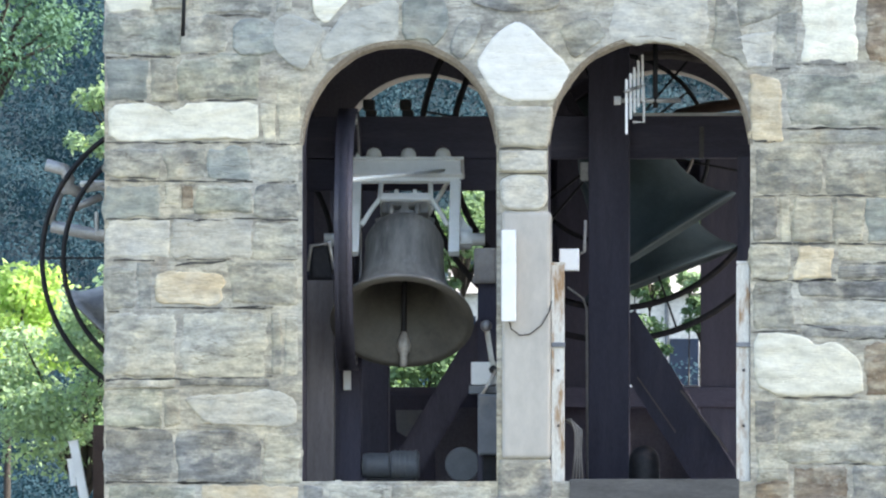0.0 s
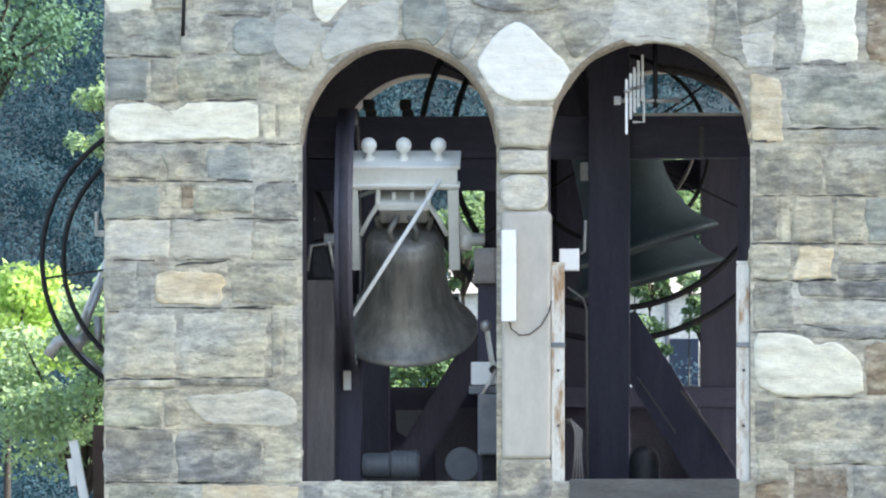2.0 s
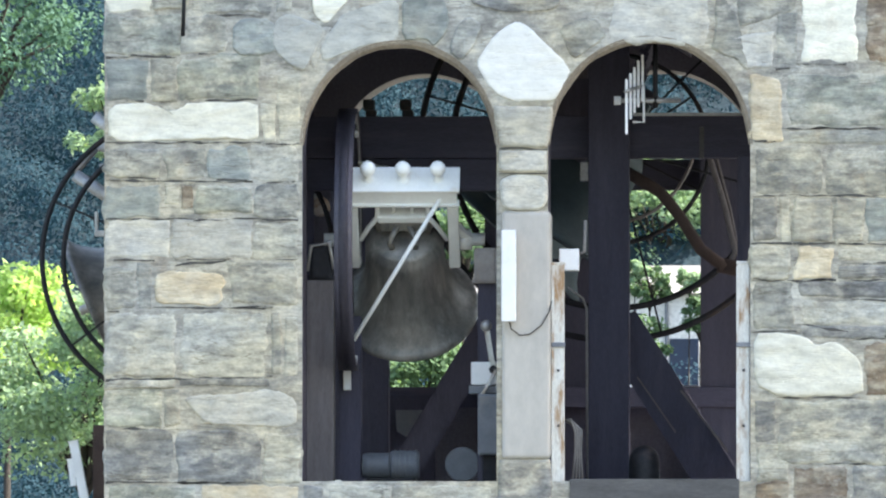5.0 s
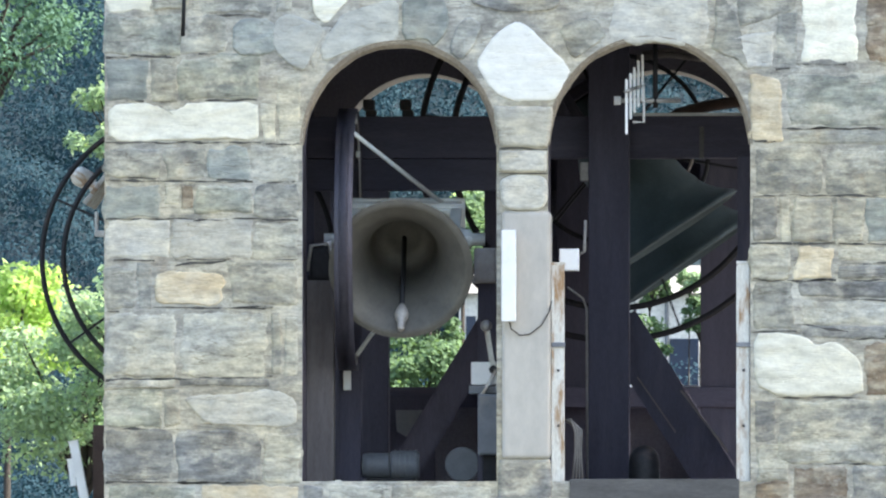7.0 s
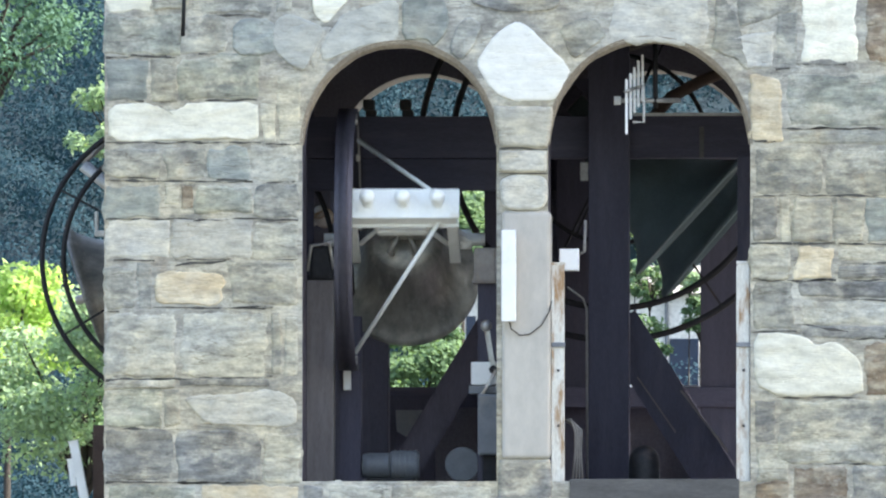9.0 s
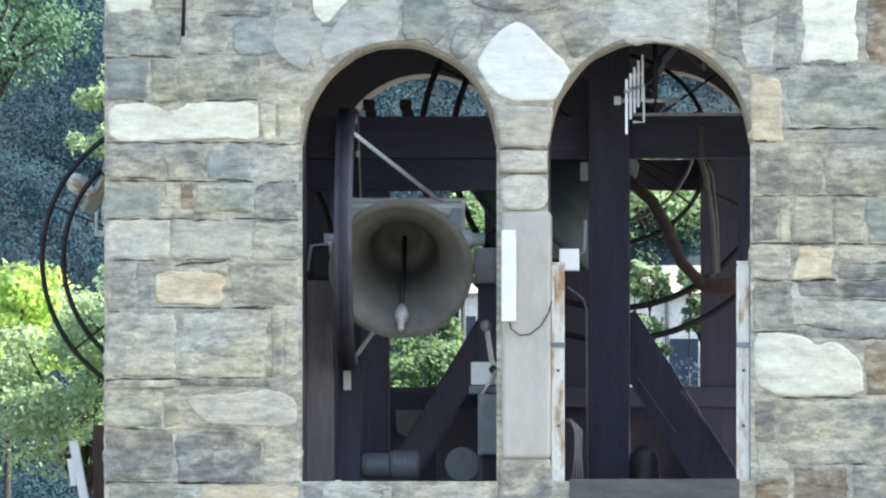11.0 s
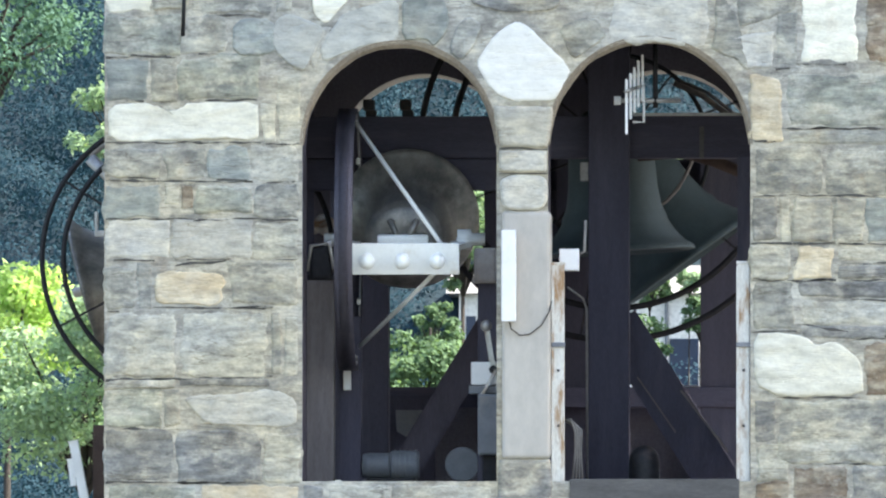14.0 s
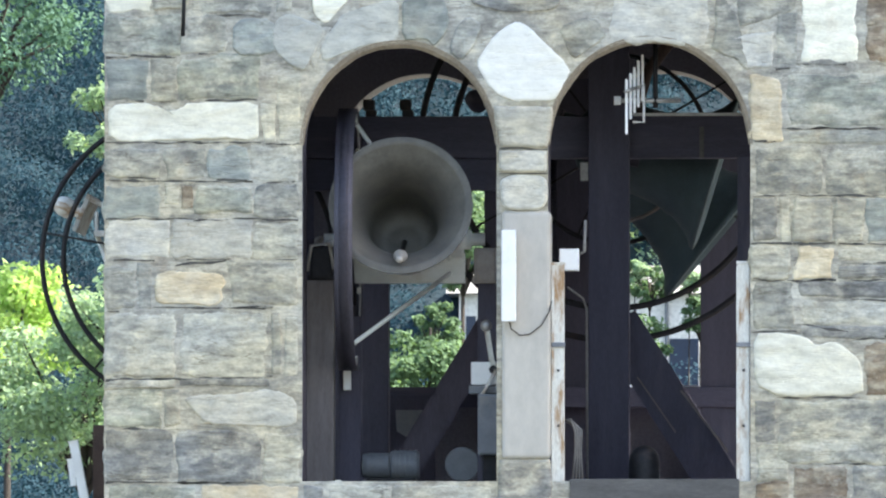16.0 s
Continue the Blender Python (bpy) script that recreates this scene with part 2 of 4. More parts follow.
def thing(name, label, category, at=(0, 0, 0), group=""):
    ob = new(name)
    ob.empty_display_size = 0.1
    ob.location = at
    return tagged(ob, label, category, group)


def box(x0, x1, y0, y1, z0, z1, bevel=0.006, seg=2, bm=None):
    bm = bm or bmesh.new()
    r = bmesh.ops.create_cube(bm, size=1.0)
    for v in r["verts"]:
        v.co = Vector(((x0 + x1) / 2 + v.co.x * (x1 - x0), (y0 + y1) / 2 + v.co.y * (y1 - y0), (z0 + z1) / 2 + v.co.z * (z1 - z0)))
    if bevel:
        es = list({e for v in r["verts"] for e in v.link_edges})
        bmesh.ops.bevel(bm, geom=es, offset=bevel, segments=seg, affect='EDGES', profile=0.6)
    return bm


def bar(a, b, w, h=None, bevel=0.005, bm=None, up=(0, 0, 1)):
    """A squared bar from a to b."""
    bm = bm or bmesh.new()
    a, b = Vector(a), Vector(b)
    h = h or w
    n = (b - a).normalized()
    s = n.cross(Vector(up))
    if s.length < 1e-3:
        s = n.cross(Vector((0, 1, 0)))
    s.normalize()
    t = s.cross(n)
    r = bmesh.ops.create_cube(bm, size=1.0)
    for v in r["verts"]:
        c = v.co.copy()
        v.co = (a + b) / 2 + n * c.x * (b - a).length + s * c.y * w + t * c.z * h
    if bevel:
        bmesh.ops.bevel(bm, geom=list({e for v in r["verts"] for e in v.link_edges}), offset=bevel, segments=2, affect='EDGES')
    return bm


def rod(points, radius, sides=10, bm=None, taper=None):
    """A round rod along points."""
    bm = bm or bmesh.new()
    pts = [Vector(p) for p in points]
    rings = []
    side = None
    for i, p in enumerate(pts):
        d = (pts[min(i + 1, len(pts) - 1)] - pts[max(i - 1, 0)]).normalized()
        if side is None:
            side = d.cross(Vector((0.3, 0.2, 1) if abs(d.z) < 0.9 else (1, 0.2, 0)))
        side = (side - d * side.dot(d)).normalized()
        other = d.cross(side)
        r = radius if taper is None else radius + (taper - radius) * i / (len(pts) - 1)
        rings.append([bm.verts.new(p + (side * math.cos(k * math.tau / sides) + other * math.sin(k * math.tau / sides)) * r) for k in range(sides)])
    for a, b in zip(rings, rings[1:]):
        for k in range(sides):
            bm.faces.new((a[k], a[(k + 1) % sides], b[(k + 1) % sides], b[k]))
    bm.faces.new(rings[0][::-1])
    bm.faces.new(rings[-1])
    return bm


def lathe(profile, steps=48, axis="z", centre=(0, 0, 0), closed=False, bm=None):
    """Turns (radius, height) pairs round an axis."""
    bm = bm or bmesh.new()
    c = Vector(centre)
    rings = []
    for r, h in profile:
        ring = []
        for k in range(steps):
            a = k * math.tau / steps
            p = (r * math.cos(a), r * math.sin(a), h)
            p = {"z": p, "x": (p[2], p[0], p[1]), "y": (p[0], p[2], p[1])}[axis]
            ring.append(bm.verts.new(c + Vector(p)))
        rings.append(ring)
    pairs = list(zip(rings, rings[1:])) + ([(rings[-1], rings[0])] if closed else [])
    for a, b in pairs:
        for k in range(steps):
            bm.faces.new((a[k], a[(k + 1) % steps], b[(k + 1) % steps], b[k]))
    bmesh.ops.recalc_face_normals(bm, faces=bm.faces)
    return bm


def ball(c, r, bm=None, seg=20):
    bm = bm or bmesh.new()
    q = bmesh.ops.create_uvsphere(bm, u_segments=seg, v_segments=seg // 2 + 2, radius=r)
    for v in q["verts"]:
        v.co += Vector(c)
    return bm


# ---- the tower's walls ----
X_LEFT, X_RIGHT, DEPTH, THICK = -1.835, 2.692, 4.5, 0.55
Z_LOW, Z_TOP = 0.0, 20.6
SPRING, SILL = 18.594, 16.743
ARCHES = [(-0.236, 0.526), (1.116, 0.547)]


def arched_wall(name, y0, y1, mats, sill=SILL, floor_z=Z_LOW):
    """A wall along x with the two arched openings cut through it."""
    bm = bmesh.new()
    xs = {X_LEFT, X_RIGHT}
    for cx, r in ARCHES:
        xs |= {cx - r * math.cos(k * math.pi / 28) for k in range(29)}
    xs = sorted(xs)

    def head(x, cx, r):
        return SPRING + math.sqrt(max(0.0, r * r - (x - cx) ** 2))

    def prism(x0, x1, a0, a1, b0, b1):
        q = [bm.verts.new(p) for y in (y0, y1) for p in ((x0, y, a0), (x1, y, a1), (x1, y, b1), (x0, y, b0))]
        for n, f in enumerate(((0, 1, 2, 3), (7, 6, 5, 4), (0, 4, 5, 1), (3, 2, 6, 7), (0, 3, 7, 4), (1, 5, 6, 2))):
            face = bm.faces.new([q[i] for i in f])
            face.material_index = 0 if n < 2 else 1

    for x0, x1 in zip(xs, xs[1:]):
        inside = [(cx, r) for cx, r in ARCHES if cx - r - 1e-6 <= x0 and x1 <= cx + r + 1e-6]
        if inside:
            cx, r = inside[0]
            prism(x0, x1, floor_z, floor_z, sill, sill)
            prism(x0, x1, head(x0, cx, r), head(x1, cx, r), Z_TOP, Z_TOP)
        else:
            prism(x0, x1, floor_z, floor_z, Z_TOP, Z_TOP)
    return part(name, bm, mats)


front = tagged(arched_wall("wall_front", 0.0, THICK, [MORTAR, SHADE_PLASTER]), "stone bell tower wall with twin arched openings", "wall", kind="structure")
back = tagged(arched_wall("wall_back", DEPTH - THICK, DEPTH, [PLASTER, BOUNCE_PLASTER], sill=17.314), "rear tower wall with twin arched openings", "wall", kind="structure")


def arch_rim(cx, r):
    """The set-back plaster rim inside the head of an opening."""
    bm = bmesh.new()
    rings = []
    for k in range(41):
        a = math.pi * k / 40
        c, q = math.cos(a), math.sin(a)
        drop = (0.020 * q ** 0.7 + 0.010) * (1 + 0.5 * noise.noise(Vector((cx + c * 3, q * 3, 2))))
        rings.append([bm.verts.new((cx + c * rr, y, SPRING - 0.03 + q * (rr + 0.03))) for rr, y in ((r + 0.012, -0.004), (r - drop * 0.4, 0.006), (r - drop, 0.03), (r + 0.01, 0.06))])
    for a, b in zip(rings, rings[1:]):
        for i in range(4):
            bm.faces.new((a[i], a[(i + 1) % 4], b[(i + 1) % 4], b[i]))
    bm.faces.new(rings[0])
    bm.faces.new(rings[-1][::-1])
    bmesh.ops.recalc_face_normals(bm, faces=bm.faces)
    return part("arch_rim", bm, REVEAL, front)


for cx, r in ARCHES:
    arch_rim(cx, r)


def side_wall(name, x0, x1):
    """A side wall with one wide opening for its bell."""
    bm = box(x0, x1, THICK, 1.15, Z_LOW, Z_TOP, 0)
    box(x0, x1, 3.35, DEPTH - THICK, Z_LOW, Z_TOP, 0, bm=bm)
    box(x0, x1, 1.15, 3.35, Z_LOW, SILL, 0, bm=bm)
    box(x0, x1, 1.15, 3.35, SPRING + 0.5, Z_TOP, 0, bm=bm)
    return tagged(part(name, bm, MORTAR), "tower side wall with a bell opening", "wall", kind="structure")


side_wall("wall_left", X_LEFT, X_LEFT + THICK)
side_wall("wall_right", X_RIGHT - THICK, X_RIGHT)
tagged(part("floor", box(X_LEFT + THICK, X_RIGHT - THICK, THICK, DEPTH - THICK, SILL - 0.35, SILL - 0.15, 0), TIMBER_H), "dark plank floor of the bell chamber", "floor", kind="structure")
tagged(part("ceiling", box(X_LEFT + THICK, X_RIGHT - THICK, THICK, DEPTH - THICK, Z_TOP - 0.55, Z_TOP - 0.35, 0), TIMBER_H), "dark boarded ceiling of the bell chamber", "ceiling", kind="structure")


def pyramid_roof():
    bm = bmesh.new()
    o = 0.35
    ring = [bm.verts.new(p) for p in ((X_LEFT - o, -o, Z_TOP), (X_RIGHT + o, -o, Z_TOP), (X_RIGHT + o, DEPTH + o, Z_TOP), (X_LEFT - o, DEPTH + o, Z_TOP))]
    top = bm.verts.new(((X_LEFT + X_RIGHT) / 2, DEPTH / 2, Z_TOP + 3.2))
    bm.faces.new(ring[::-1])
    for i in range(4):
        bm.faces.new((ring[i], ring[(i + 1) % 4], top))
    return tagged(part("roof", bm, ROOF), "grey stone pyramid roof of the tower", "roof", kind="structure")


pyramid_roof()

# ---- bells ----
BELL_PROFILE = ((0.02, 0.0), (0.30, 0.01), (0.47, 0.05), (0.53, 0.12), (0.55, 0.25), (0.565, 0.45), (0.60, 0.60), (0.67, 0.74), (0.78, 0.86), (0.89, 0.925), (0.97, 0.958), (0.998, 0.982), (1.0, 1.0))


def bell_body(radius, height, top, wall=0.07):
    """Outer skin, lip and inner skin of a bell hanging down from z = top."""
    pr = []
    for i in range(len(BELL_PROFILE) - 1):
        (r0, h0), (r1, h1) = BELL_PROFILE[i], BELL_PROFILE[i + 1]
        for k in range(3):
            pr.append((r0 + (r1 - r0) * k / 3, h0 + (h1 - h0) * k / 3))
    pr.append((1.0, 1.0))
    outer = [(r * radius, top - h * height) for r, h in pr]
    bands = []
    for r, z in outer:
        h = (top - z) / height
        extra = 0.006 if any(abs(h - q) < 0.012 for q in (0.16, 0.22, 0.70, 0.86)) else 0.0
        bands.append((r + extra, z))
    return lathe(bands, 64)


def bell_inside(radius, height, top):
    pr = [(0.001, top - 0.035), (0.2 * radius, top - 0.035)] + [(max(0.005, (r - 0.06) * radius * 0.97), top - h * height - 0.02) for r, h in BELL_PROFILE[1:-1]]
    pr += [(0.965 * radius, top - height * 1.0), (radius, top - height)]
    return lathe(pr, 64)


def clapper(length, size):
    """A clapper's iron shaft hanging from its own pivot at the origin."""
    return rod([(0, 0, 0), (0, 0, -length * 0.86)], size * 0.34)


def clapper_tip(length, size):
    return lathe([(size * 0.35, -length * 0.80), (size * 0.75, -length * 0.86), (size * 0.95, -length * 0.91), (size * 0.8, -length * 0.955), (size * 0.5, -length * 0.985), (size * 0.5, -length * 1.06), (size * 0.42, -length * 1.08), (0.001, -length * 1.085)], 20, "z")


def ring_on(axis, radius, half, thick, centre=(0, 0, 0), steps=96):
    return lathe([(radius - thick, -half), (radius, -half), (radius, half), (radius - thick, half)], steps, axis, centre, closed=True)


def swing_bell(name, label, k, bronze, inner, steel, wheel_rings, wheel_x, at, bell_r=0.40, bell_len=0.56, bell_top=0.06, beam=True, clap=0.98):
    """A bell with its headstock, wheel and clapper about the local x axis; k scales the headstock."""
    b = thing(name, label, "bell", at)
    part("bell", bell_body(bell_r, bell_len, bell_top), bronze, b, "bronze bell with raised bands", True)
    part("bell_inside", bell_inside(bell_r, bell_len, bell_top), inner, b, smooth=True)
    tongue = part("clapper", clapper(bell_len * clap, 0.042 * k), IRON, b, "dark iron clapper shaft", True)
    part("striking_ball", clapper_tip(bell_len * clap, 0.042 * k), CLAPPER, tongue, "pale worn clapper ball", True)
    tongue.location = (0, 0, bell_top - 0.03)
    crown = bmesh.new()
    for a in range(6):
        c, s = math.cos(a * math.tau / 6), math.sin(a * math.tau / 6)
        rod([(0.13 * k * c, 0.13 * k * s, bell_top - 0.005), (0.15 * k * c, 0.15 * k * s, bell_top + 0.06 * k), (0.06 * k * c, 0.06 * k * s, bell_top + 0.11 * k)], 0.017 * k, 8, crown)
    part("crown", crown, bronze, b, smooth=True)
    if beam:
        part("beam", box(-0.298 * k, 0.300 * k, -0.08 * k, -0.062 * k, 0.40 * k, 0.498 * k, 0.005), steel, b)
        part("beam_cap", box(-0.312 * k, 0.316 * k, -0.09 * k, 0.082 * k, 0.498 * k, 0.518 * k, 0.004), steel, b)
        part("beam_web", box(-0.290 * k, 0.296 * k, -0.07 * k, -0.045 * k, 0.358 * k, 0.385 * k, 0.004), steel, b)
        part("beam_foot", box(-0.306 * k, 0.312 * k, -0.095 * k, -0.05 * k, 0.385 * k, 0.402 * k, 0.004), steel, b)
        for x in (-0.19, 0.0, 0.19):
            knob = ball(((x + 0.008) * k, 0, 0.600 * k), 0.043 * k)
            lathe([(0.034 * k, 0.516 * k), (0.030 * k, 0.526 * k), (0.017 * k, 0.536 * k), (0.017 * k, 0.57 * k)], 16, "z", ((x + 0.008) * k, 0, 0), bm=knob)
            part("ball_weight", knob, steel, b, smooth=True)
        for sx in (-1, 1):
            part("leg", box(sx * 0.274 * k - 0.030 * k, sx * 0.274 * k + 0.030 * k, -0.08 * k, -0.035 * k, -0.15 * k, 0.358 * k, 0.006), steel, b)
            part("brace", rod([(sx * 0.235 * k, -0.05 * k, 0.06 * k), (sx * 0.19 * k, -0.05 * k, 0.16 * k), (sx * 0.14 * k, -0.05 * k, 0.25 * k), (sx * 0.135 * k, -0.05 * k, 0.355 * k)], 0.014 * k, 8), steel, b, smooth=True)
            part("trunnion", lathe([(0.001, sx * 0.29 * k), (0.055 * k, sx * 0.29 * k), (0.055 * k, sx * 0.36 * k), (0.034 * k, sx * 0.37 * k), (0.034 * k, sx * 0.44 * k), (0.001, sx * 0.44 * k)], 24, "x"), steel, b, smooth=True)
        part("crown_plate", box(-0.14 * k, 0.14 * k, -0.075 * k, 0.075 * k, 0.225 * k, 0.275 * k, 0.012), steel, b)
        part("crown_block", box(-0.13 * k, 0.13 * k, -0.065 * k, 0.065 * k, 0.14 * k, 0.222 * k, 0.015), bronze, b)
        for x in (-0.05, 0.05):
            part("bolt", rod([(x * k, -0.03 * k, 0.27 * k), (x * k, -0.03 * k, 0.325 * k)], 0.012 * k, 8), steel, b)
    wheel = None
    for i, (r, half, thick) in enumerate(wheel_rings):
        ring = part("wheel_rim", ring_on("x", r, half, thick, (wheel_x, 0, 0)), GREY_IRON if half > 0.02 else IRON, b, "dark iron rope wheel rim", True)
        wheel = wheel or ring
    r = wheel_rings[0][0]
    for a in range(6):
        t = a * math.tau / 6 + 0.3
        part("spoke", bar((wheel_x, 0.04 * math.cos(t), 0.04 * math.sin(t)), (wheel_x, (r - 0.01) * math.cos(t), (r - 0.01) * math.sin(t)), 0.03, 0.012, 0.002), IRON, wheel)
    return b, tongue


BELL_1 = (-0.235, 0.7, 18.073)
BELL_2 = (-1.476, 2.2, 17.999)
BELL_3 = (0.862, 2.05, 18.656)
BELL_4 = (0.854, 2.93, 18.667)
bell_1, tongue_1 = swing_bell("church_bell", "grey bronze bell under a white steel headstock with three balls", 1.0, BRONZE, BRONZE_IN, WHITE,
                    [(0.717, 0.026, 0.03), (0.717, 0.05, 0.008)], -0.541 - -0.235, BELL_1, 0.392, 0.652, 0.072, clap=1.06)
for sy in (-1, 1):
    part("stay_rod", rod([(0.235, sy * 0.04, 0.46), (-0.265, sy * 0.63, -0.10)], 0.0125, 8), WHITE, bell_1, "thin white wheel stay", True)
part("wheel_flange", ring_on("x", 0.69, 0.005, 0.022, (-0.268, 0, 0)), GALV, bell_1, "pale flange ring on the wheel", True)
gus_r = bmesh.new()
prof = [(0.29, 0.30), (0.30, 0.16), (0.345, 0.08), (0.37, 0.05), (0.37, -0.05), (0.28, -0.06)]
sides = [[gus_r.verts.new((x, y, z)) for x, z in prof] for y in (-0.03, 0.0)]
gus_r.faces.new(sides[0])
gus_r.faces.new(sides[1][::-1])
for i in range(6):
    gus_r.faces.new((sides[0][i], sides[1][i], sides[1][(i + 1) % 6], sides[0][(i + 1) % 6]))
bmesh.ops.recalc_face_normals(gus_r, faces=gus_r.faces)
part("gusset", gus_r, WHITE, bell_1)
for a in range(10):
    t = a * math.tau / 10 + 0.2
    part("wheel_lug", box(-0.285, -0.262, -0.016 + 0.66 * math.cos(t), 0.016 + 0.66 * math.cos(t), 0.66 * math.sin(t) - 0.016, 0.66 * math.sin(t) + 0.016, 0.004), WHITE, bell_1)
bell_2, tongue_2 = swing_bell("side_bell", "bronze bell with white headstock in the side opening", 1.28, BRONZE, BRONZE_IN, RUSTWHITE,
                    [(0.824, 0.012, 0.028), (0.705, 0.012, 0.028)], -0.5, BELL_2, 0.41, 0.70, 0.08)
for sy in (-1, 1):
    part("stay_rod", rod([(0.25, sy * 0.06, 0.58), (-0.48, sy * 0.72, -0.10)], 0.015, 8), WHITE, bell_2, "thin white wheel stay", True)
bell_3, tongue_3 = swing_bell("great_bell", "large green-grey bronze bell on a dark timber headstock", 1.3, VERDIGRIS, VERDIGRIS, TIMBER,
                    [(1.105, 0.014, 0.035), (0.925, 0.014, 0.035)], -0.75, BELL_3, 0.441, 0.66, 0.045, clap=0.75)
bell_4, tongue_4 = swing_bell("rear_bell", "green-grey bronze bell behind the great bell", 0.8, VERDIGRIS, VERDIGRIS, BROWN_WOOD,
                    [(0.547, 0.012, 0.025)], -0.455, BELL_4, 0.461, 0.75, -0.034, beam=False, clap=0.75)
# lever arms on the wheels of the side bell and the great bell
PX = 0.00315


def lever(parent, x, pts, width, mat, name="lever", label=""):
    bm = rod([(x, y * PX, z * PX) for y, z in pts], width, 8)
    for v in bm.verts:
        v.co.x = x + (v.co.x - x) * 0.6
    return part(name, bm, mat, parent, label, True)


lever(bell_2, -0.42, [(215, -45), (241, -52), (249, -42), (268, -34), (298, -50)], 0.034, GALV, "stop_arm", "pale curved stop arm")
lever(bell_2, -0.40, [(247, -68), (200, -13), (150, 30)], 0.020, GALV, "frame_bar")
lever(bell_2, -0.40, [(218, -123), (143, -76), (80, -40)], 0.036, GALV, "frame_bar")
lever(bell_2, -0.40, [(247, -68), (222, -123)], 0.022, GALV, "frame_bar")
lever(bell_2, -0.40, [(212, -78), (188, -24)], 0.022, GALV, "frame_bar")
lever(bell_3, 0.45, [(49, -32), (129, -30), (179, -47), (241, -76), (294, -80)], 0.034, BROWN_WOOD, "lever_arm", "curved dark brown timber lever")
lever(bell_3, 0.44, [(281, -82), (309, -72), (329, -52), (345, -26)], 0.045, BROWN_WOOD, "lever_end", "worn end block of the lever")
lever(bell_3, 0.42, [(119, 93), (169, 67), (234, 12), (294, -47), (297, -76)], 0.017, GREY_WOOD, "lever_stay", "pale weathered stay")
lever(bell_3, 0.38, [(131, 96), (179, 72), (243, 14), (301, -47)], 0.010, GREY_WOOD, "lever_stay")

# ---- timber bell frame ----


def post(name, label, bm, mat=TIMBER, category="timber"):
    return tagged(part(name, bm, mat), label, category)


FLOOR = SILL - 0.15
post("timber_post", "weathered grey timber post carrying the bell bearing", box(-0.776, -0.618, 0.6, 0.8, FLOOR, 17.848), GREY_WOOD)
post("timber_post", "dark brown post under the bell bearing", box(0.164, 0.294, 0.72, 0.9, FLOOR, 17.835), TIMBER)
post("timber_post", "heavy dark oak post of the bell frame", box(0.761, 0.985, 1.1, 1.32, FLOOR, 19.315))
post("timber_post", "dark oak post beside the great bell", box(1.580, 1.82, 1.1, 1.3, FLOOR, 18.54))
post("timber_post", "dark oak post of the rear frame", box(-0.750, -0.420, 3.2, 3.4, FLOOR, 18.838))
post("timber_post", "dark oak post of the rear frame", box(1.339, 1.628, 3.62, 3.82, FLOOR, 18.854))
post("timber_post", "dark oak post beside the opening", box(0.116, 0.443, 3.4, 3.6, FLOOR, 18.846))
# Added post: keeps the bright hillside out of the dark gap beside the oak post.
post("timber_post", "dark post added to block the bright view beside the rear opening", box(0.516, 0.703, 3.74, 3.9, FLOOR, 19.084))
post("timber_beam", "dark oak beam across the bell chamber", box(X_LEFT + THICK, X_RIGHT - THICK, 1.34, 1.52, 18.541, 18.772), TIMBER_H)
post("timber_beam", "dark oak beam behind the front bell", box(X_LEFT + THICK, 0.421, 1.36, 1.52, 18.365, 18.537), TIMBER_H)
post("timber_beam", "lower dark oak beam across the bell chamber", box(-0.408, X_RIGHT - THICK, 3.83, 3.93, 18.449, 18.624), TIMBER_H)
post("timber_beam", "dark oak rail of the rear frame", box(X_LEFT + THICK, X_RIGHT - THICK, 3.6, 3.72, 17.205, 17.321), TIMBER_H)
brace = thing("timber_brace", "heavy diagonal oak brace with a pale edge", "timber")
part("timber", bar((0.909, 1.5, 17.641), (1.544, 1.5, 16.642), 0.16, 0.24), TIMBER, brace)
part("edge_strip", bar((1.264, 1.405, 17.259), (1.523, 1.405, 16.922), 0.012, 0.012, 0.002), GREY_WOOD, brace, "pale strip along the edge")
part("edge_strip", bar((1.024, 1.41, 17.333), (1.233, 1.41, 17.031), 0.010, 0.008, 0.002), GREY_WOOD, brace)
post("timber_brace", "diagonal oak brace of the rear frame", bar((0.198, 3.1, 17.712), (-0.377, 3.1, 16.754), 0.12, 0.16))
# ---- fittings ----
def bearing(x0, x1, y0, y1, z0, z1, label, clamp):
    t = thing("bearing_block", label, "bearing", (0, 0, 0))
    part("housing", box(x0, x1, y0, y1, z0, z1, 0.02), BEARING if not clamp else IRON, t)
    part("base", box(x0 - 0.01, x1 + 0.01, y0 + 0.01, y1 - 0.01, z0 - 0.002, z0 + 0.03, 0.006), BEARING if not clamp else IRON, t)
    if clamp:
        part("clamp", rod([(x0 - 0.012, y0 - 0.008, z0 + 0.05), (x0 + 0.01, y0 - 0.008, z1), (x1 - 0.02, y0 - 0.008, z1 + 0.015), (x1 + 0.008, y0 - 0.008, z0 + 0.06)], 0.011, 8), GALV, t, "pale bent clamp", True)
        part("cap", box(x0 + 0.09, x1 - 0.005, y0 + 0.02, y1 - 0.02, z1, z1 + 0.03, 0.006), GALV, t)
    return t


bearing(-0.751, -0.624, 0.6, 0.8, 17.848, 18.036, "dark bearing block with a pale steel clamp on the post", True)
bearing(0.145, 0.275, 0.66, 0.86, 17.835, 18.027, "grey bearing block on the brown post", False)

